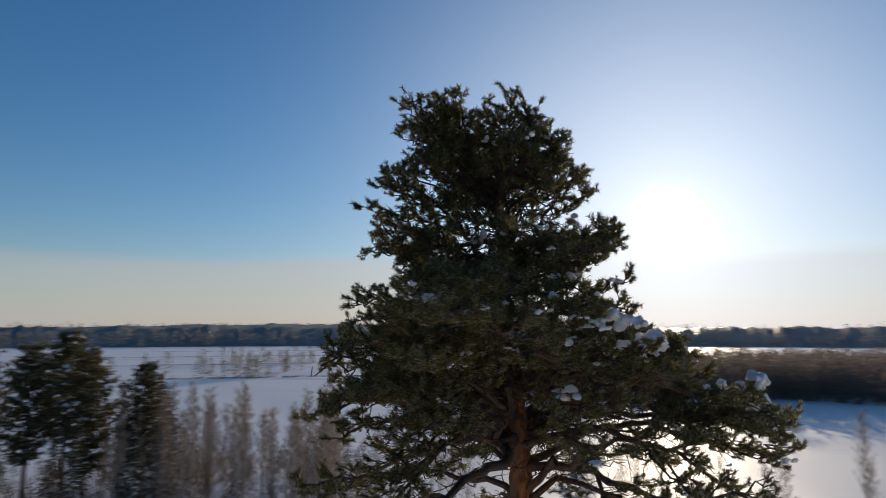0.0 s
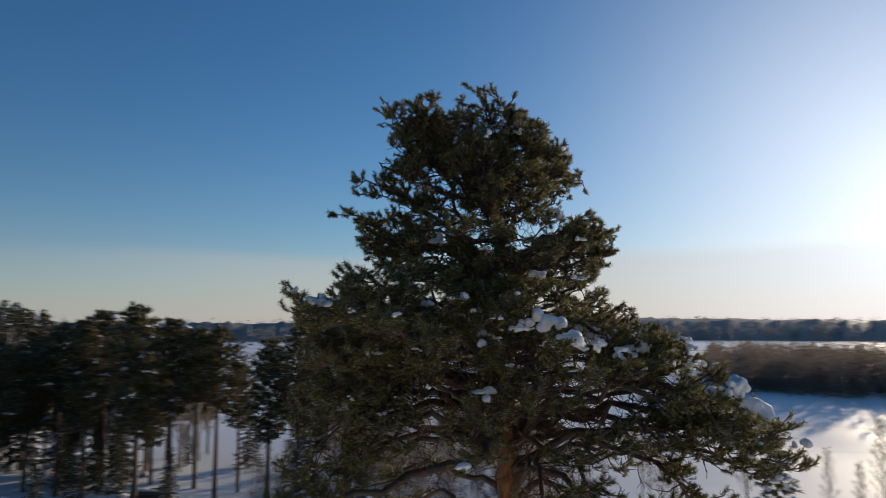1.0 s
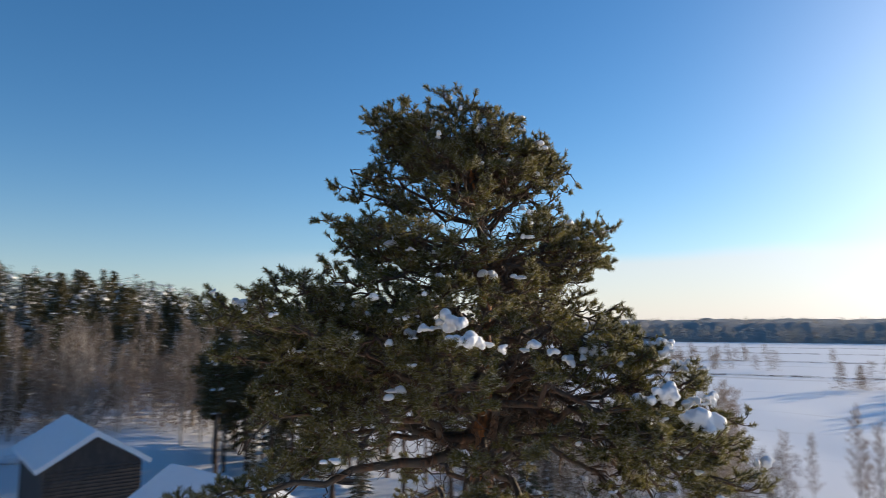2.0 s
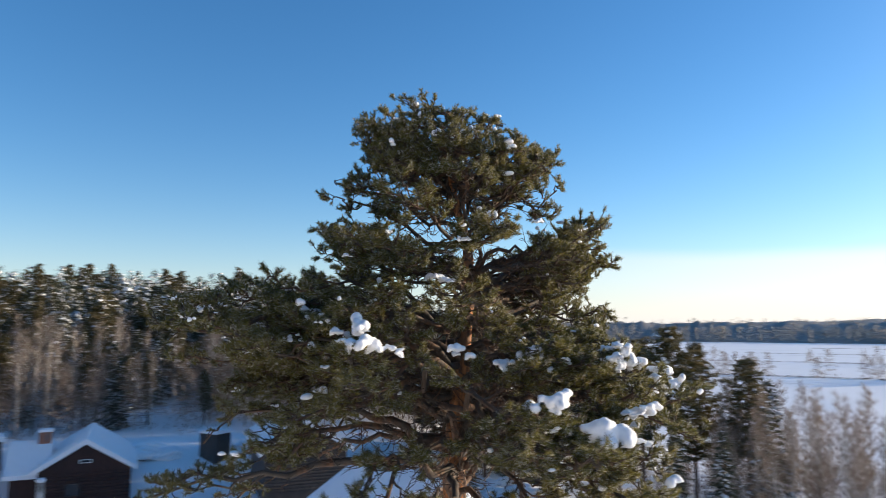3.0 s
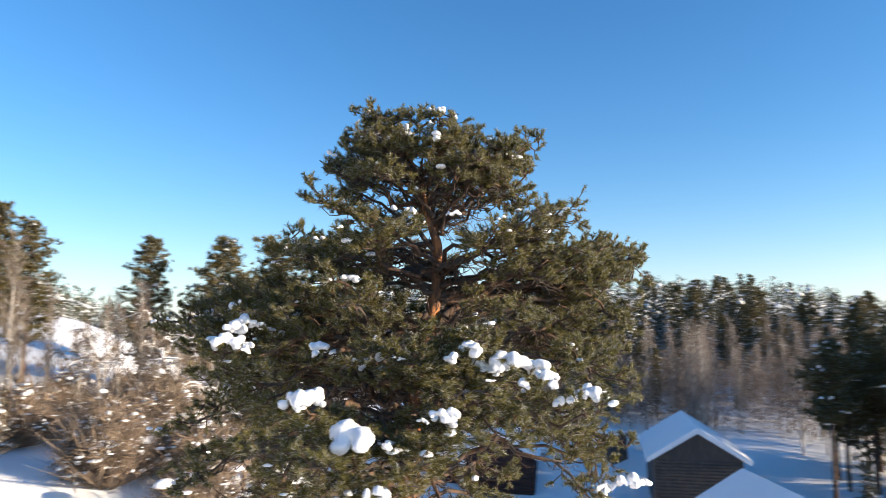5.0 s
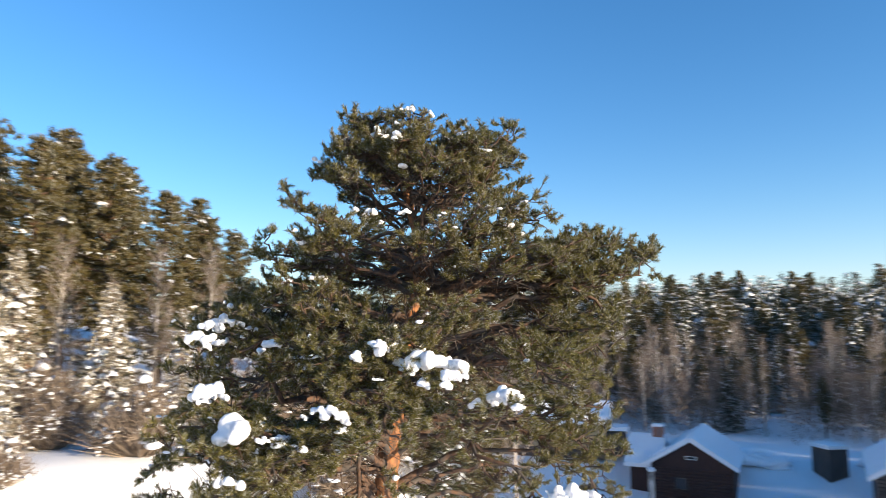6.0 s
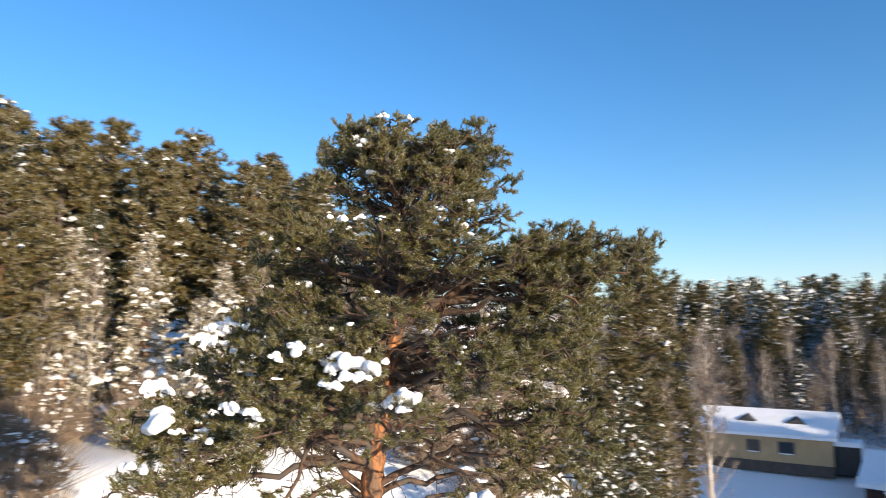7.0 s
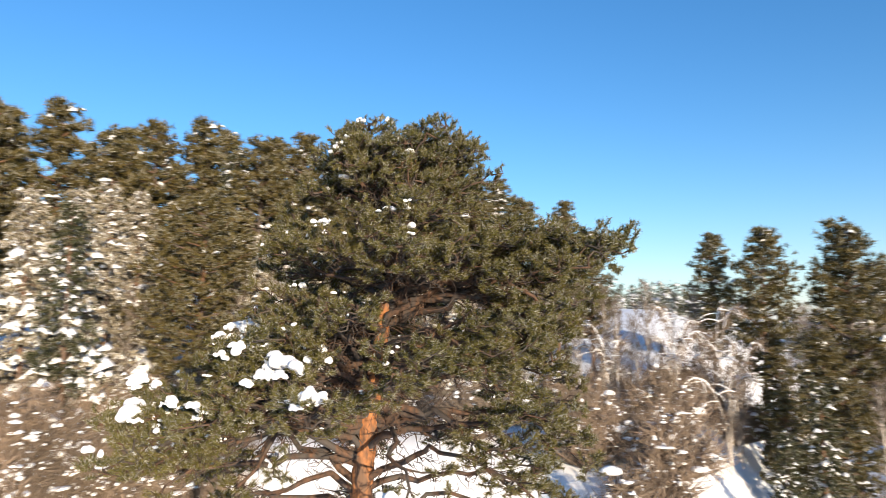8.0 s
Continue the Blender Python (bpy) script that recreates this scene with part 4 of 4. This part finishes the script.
def gabled(length, width, wall, rise, over=0.4, snow=0.3):
    """Walls with gables, and a snow-covered roof, along +x from 0; the base at z 0."""
    w = width / 2
    walls = bmesh.new()
    prof = [(-w, -0.8), (w, -0.8), (w, wall), (0, wall + rise), (-w, wall)]
    a = [walls.verts.new((0, y, z)) for y, z in prof]
    b = [walls.verts.new((length, y, z)) for y, z in prof]
    walls.faces.new(a)
    walls.faces.new(b[::-1])
    for i in range(5):
        walls.faces.new((a[i], b[i], b[(i + 1) % 5], a[(i + 1) % 5]))
    roof = bmesh.new()
    k = rise / w
    top = wall + rise
    e = w + over
    prof = [(-e, top - k * e + 0.05), (0, top + 0.05), (e, top - k * e + 0.05), (e + 0.05, top - k * e + 0.05 + snow), (0, top + 0.12 + snow), (-e - 0.05, top - k * e + 0.05 + snow)]
    a = [roof.verts.new((-over, y, z)) for y, z in prof]
    b = [roof.verts.new((length + over, y, z)) for y, z in prof]
    roof.faces.new(a)
    roof.faces.new(b[::-1])
    for i in range(6):
        roof.faces.new((a[i], b[i], b[(i + 1) % 6], a[(i + 1) % 6]))
    bmesh.ops.recalc_face_normals(walls, faces=walls.faces)
    bmesh.ops.recalc_face_normals(roof, faces=roof.faces)
    return walls, roof


GLASS_DARK, _nt, _b = material("window_glass", 0.15)
_b.inputs["Base Color"].default_value = (0.02, 0.025, 0.03, 1)
PAINT_WHITE = bark_material("white_paint", (0.7, 0.7, 0.68), (0.8, 0.8, 0.78), (0.72, 0.71, 0.69), 9)
TIN = bark_material("dark_tin", (0.03, 0.03, 0.03), (0.05, 0.05, 0.05), (0.04, 0.035, 0.03), 9)


def boxed(name, mat, parent, label, *size):
    bm = bmesh.new()
    box(bm, *size)
    return part(name, bm, mat, parent, label)


def window(parent, x, y, z, wide, high, side):
    """A window in a long wall: side is the y direction that it faces."""
    d = 0.06 * side
    frame_ob = boxed("window", WOOD_GREY, parent, "grey window frame", x - wide / 2 - 0.08, x + wide / 2 + 0.08, min(y, y + d), max(y, y + d), z - 0.08, z + high + 0.08)
    pane = boxed("pane", GLASS_DARK, frame_ob, "dark glass", x - wide / 2, x + wide / 2, min(y + d, y + 1.5 * d), max(y + d, y + 1.5 * d), z, z + high)
    boxed("sill", SNOW_ROOF, frame_ob, "snow on the sill", x - wide / 2, x + wide / 2, min(y + d, y + 3 * d), max(y + d, y + 3 * d), z - 0.06, z + 0.02)


def chimney(parent, x, y, z, high, wide=0.7):
    c = boxed("chimney", BRICK, parent, "brick chimney", x - wide / 2, x + wide / 2, y - wide / 2, y + wide / 2, z, z + high)
    bm = bmesh.new()
    box(bm, x - wide / 2 - 0.08, x + wide / 2 + 0.08, y - wide / 2 - 0.08, y + wide / 2 + 0.08, z + high + 0.003, z + high + 0.18)
    bmesh.ops.bevel(bm, geom=bm.edges[:], offset=0.05, segments=2, affect="EDGES")
    part("snow_cap", bm, SNOW_ROOF, c, "cap of snow")


def log_wall(parent, name, mat, x0, x1, y, z0, z1, axis="x", step=0.22):
    """Half-round logs along a wall, each a piece of its own on one shared mesh."""
    n = 7
    a = np.linspace(-np.pi / 2, np.pi / 2, n)
    ends = []
    for x in (0, x1 - x0):
        ends.append(np.stack([np.full(n, x), -np.cos(a) * 0.06, np.sin(a) * step / 2 * 0.97], 1))
    v = np.concatenate(ends)
    f = np.array([[i, i + 1, n + i + 1, n + i] for i in range(n - 1)])
    me = mesh_of(name, v, f, mat, True)
    for k in range(int((z1 - z0) / step)):
        ob = part_mesh(name, me, parent)
        z = z0 + (k + 0.5) * step
        ob.matrix_basis = Matrix.Translation((x0, y, z)) if axis == "x" else Matrix.Translation((y, x1, z)) @ Matrix.Rotation(radians(-90), 4, "Z")


def houses():
    # red cottage: its gable looks at the pine
    h = tagged(new("cottage"), "dark red log cottage with thick snow on its roof", "house")
    walls, roof = gabled(8.4, 5.8, 2.9, 1.75, 0.4)
    part("wall", walls, WOOD_RED, h)
    part("roof", roof, SNOW_ROOF, h, "snow-covered roof")
    h.matrix_basis = Matrix.Translation((-50.6, 9.5, -1.0)) @ Matrix.Rotation(radians(164), 4, "Z")
    walls, roof = gabled(2.0, 5.4, 2.6, 1.6, 0.4)
    m = Matrix.Translation((3.6, 2.7, 0)) @ Matrix.Rotation(radians(90), 4, "Z")
    bmesh.ops.transform(walls, matrix=m, verts=walls.verts)
    bmesh.ops.transform(roof, matrix=m, verts=roof.verts)
    part("wing_wall", walls, WOOD_RED, h)
    part("wing_roof", roof, SNOW_ROOF, h, "snow-covered roof")
    log_wall(h, "log", WOOD_RED, -2.9, 2.9, -0.003, 0.1, 2.9, "y")
    log_wall(h, "log", WOOD_RED, 0.1, 8.3, -2.903, 0.1, 2.9, "x")
    chimney(h, 3.6, 2.9, 3.9, 1.3, 0.8)
    vent = boxed("gable_vent", PAINT_WHITE, h, "small white gable window", -0.05, -0.004, -0.4, 0.4, 3.35, 3.6)
    boxed("pane", GLASS_DARK, vent, "", -0.07, -0.052, -0.32, 0.32, 3.4, 3.56)
    f = boxed("window", WOOD_GREY, h, "dark window frame", -0.12, -0.07, 0.3, 1.2, 1.15, 2.0)
    boxed("pane", GLASS_DARK, f, "dark glass", -0.14, -0.122, 0.37, 1.13, 1.22, 1.93)
    boxed("bench", TIN, h, "snowed-in bench by the wall", -1.3, -0.5, -0.4, 2.3, -0.1, 0.45)
    # yellow house
    y = tagged(new("farmhouse"), "low yellow wooden house with a snow-covered roof", "house")
    walls, roof = gabled(9.6, 5.4, 2.1, 1.4, 0.35, 0.25)
    part("wall", walls, PLASTER, y)
    part("roof", roof, SNOW_ROOF, y, "snow-covered roof")
    for x in (3.2, 5.6):
        window(y, x, 2.7, 0.75, 1.0 if x < 4 else 0.8, 0.8, 1)
    for x in (2.6, 6.2):
        bm = bmesh.new()
        a = [bm.verts.new(p) for p in ((x - 1.1, 1.75, 2.85), (x + 1.1, 1.75, 2.85), (x, 1.72, 3.25), (x, 0.5, 3.55))]
        for q in ((0, 1, 2), (0, 2, 3), (2, 1, 3)):
            bm.faces.new([a[k] for k in q])
        bm.faces.new((a[0], a[3], a[1]))
        dormer = part("dormer", bm, TIN, y, "small dark eyebrow dormer")
    boxed("plinth", WOOD_GREY, y, "grey stone plinth", -0.03, 9.63, -2.73, 2.73, -0.8, 0.05)
    boxed("porch", TIN, y, "dark porch", -1.7, -0.03, 0.6, 2.4, -0.5, 1.6)
    boxed("porch_roof", SNOW_ROOF, y, "snow on the porch roof", -1.9, -0.06, 0.4, 2.6, 1.6, 1.95)
    y.matrix_basis = Matrix.Translation((-59.2, 3.8, 1.9)) @ Matrix.Rotation(radians(-96), 4, "Z")
    # dark barn
    b = tagged(new("barn"), "dark weathered log barn with snow on its roof", "barn")
    walls, roof = gabled(9.5, 5.6, 2.8, 1.7, 0.45)
    part("wall", walls, WOOD_GREY, b)
    part("roof", roof, SNOW_ROOF, b, "snow-covered roof")
    log_wall(b, "log", WOOD_GREY, -2.8, 2.8, -0.003, 0.1, 2.8, "y")
    log_wall(b, "log", WOOD_GREY, 0.1, 9.4, -2.803, 0.1, 2.8, "x")
    b.matrix_basis = Matrix.Translation((-39.8, 21, 0.6)) @ Matrix.Rotation(radians(161), 4, "Z")
    # low shed deep in snow
    s = tagged(new("shed"), "low shed almost buried under snow", "shed")
    walls, roof = gabled(7.0, 6.5, 2.2, 1.9, 0.5, 0.4)
    part("wall", walls, WOOD_GREY, s)
    part("roof", roof, SNOW_ROOF, s, "snow-covered roof")
    s.matrix_basis = Matrix.Translation((-18.7, 15.8, 1.0)) @ Matrix.Rotation(radians(174), 4, "Z")
    # privy beyond the yard
    o = tagged(new("outhouse"), "small dark outhouse with snow on its flat roof", "outhouse")
    boxed("wall", WOOD_GREY, o, "", -0.95, 0.95, -0.8, 0.8, -0.6, 1.9)
    bm = bmesh.new()
    box(bm, -1.1, 1.1, -0.95, 0.95, 1.904, 2.2)
    bmesh.ops.bevel(bm, geom=bm.edges[:], offset=0.1, segments=3, affect="EDGES")
    part("roof", bm, SNOW_ROOF, o, "snow-covered roof")
    o.matrix_basis = Matrix.Translation((-53.7, 20.1, float(ground_z(-53.7, 20.1)))) @ Matrix.Rotation(radians(20), 4, "Z")
    # weathered post by the cottage
    g = tagged(new("post"), "thick weathered post with a cap of snow", "post")
    boxed("shaft", BIRCH, g, "", -0.2, 0.2, -0.2, 0.2, -0.5, 2.7)
    bm = bmesh.new()
    box(bm, -0.28, 0.28, -0.28, 0.28, 2.704, 2.95)
    bmesh.ops.bevel(bm, geom=bm.edges[:], offset=0.08, segments=3, affect="EDGES")
    part("snow_cap", bm, SNOW_ROOF, g, "cap of snow")
    g.matrix_basis = Matrix.Translation((-48.6, 6.4, -0.9))
    # pile of logs under the pines
    lp = tagged(new("log_pile"), "pile of dark logs half under snow", "log pile")
    rng = np.random.default_rng(77)
    x = 0
    for k in range(9):
        row, col = divmod(k, 5) if k < 5 else (1, k - 5)
        v, f = tube(np.array([[0, 0, 0], [1.6, 0, 0.02], [3.4, 0, 0]]), [0.17, 0.16, 0.15], 9)
        ob = part_mesh("log", mesh_of("log", v, f, WOOD_GREY, True), lp)
        ob.location = (rng.uniform(-0.2, 0.2), (col - 2 + 0.5 * row) * 0.34, 0.16 + 0.29 * row)
    v, f = heap(rng, 1.0, 9)
    part_mesh("snow", mesh_of("snow", v * [1.4, 0.7, 0.35] + [1.7, 0, 0.62], f, SNOW_ROOF, True), lp, "snow on top")
    lp.matrix_basis = Matrix.Translation(spot(44.5, 50)) @ Matrix.Rotation(radians(30), 4, "Z")
    # low fence banked with snow behind the yard
    for k, yaw in enumerate((73.5, 75.5, 77.5, 66, 64, 45.5, 43, 47)):
        p = spot(yaw, 58 + (k % 2) if yaw > 60 else 47 + 2 * (k % 2))
        f = tagged(new("snow_bank"), "long hummock of ploughed snow at the yard's edge", "snow", "banks of snow round the yard")
        hump = np.random.default_rng(80 + k)
        me = mesh_of("snow_bank", *heap(hump, 1.2, 9), SNOW_ROOF, True)
        part_mesh("mound", me, f)
        f.matrix_basis = Matrix.Translation(p) @ Matrix.Rotation(radians(yaw), 4, "Z") @ Matrix.Diagonal((2.2, 1.0, 0.8, 1))


houses()
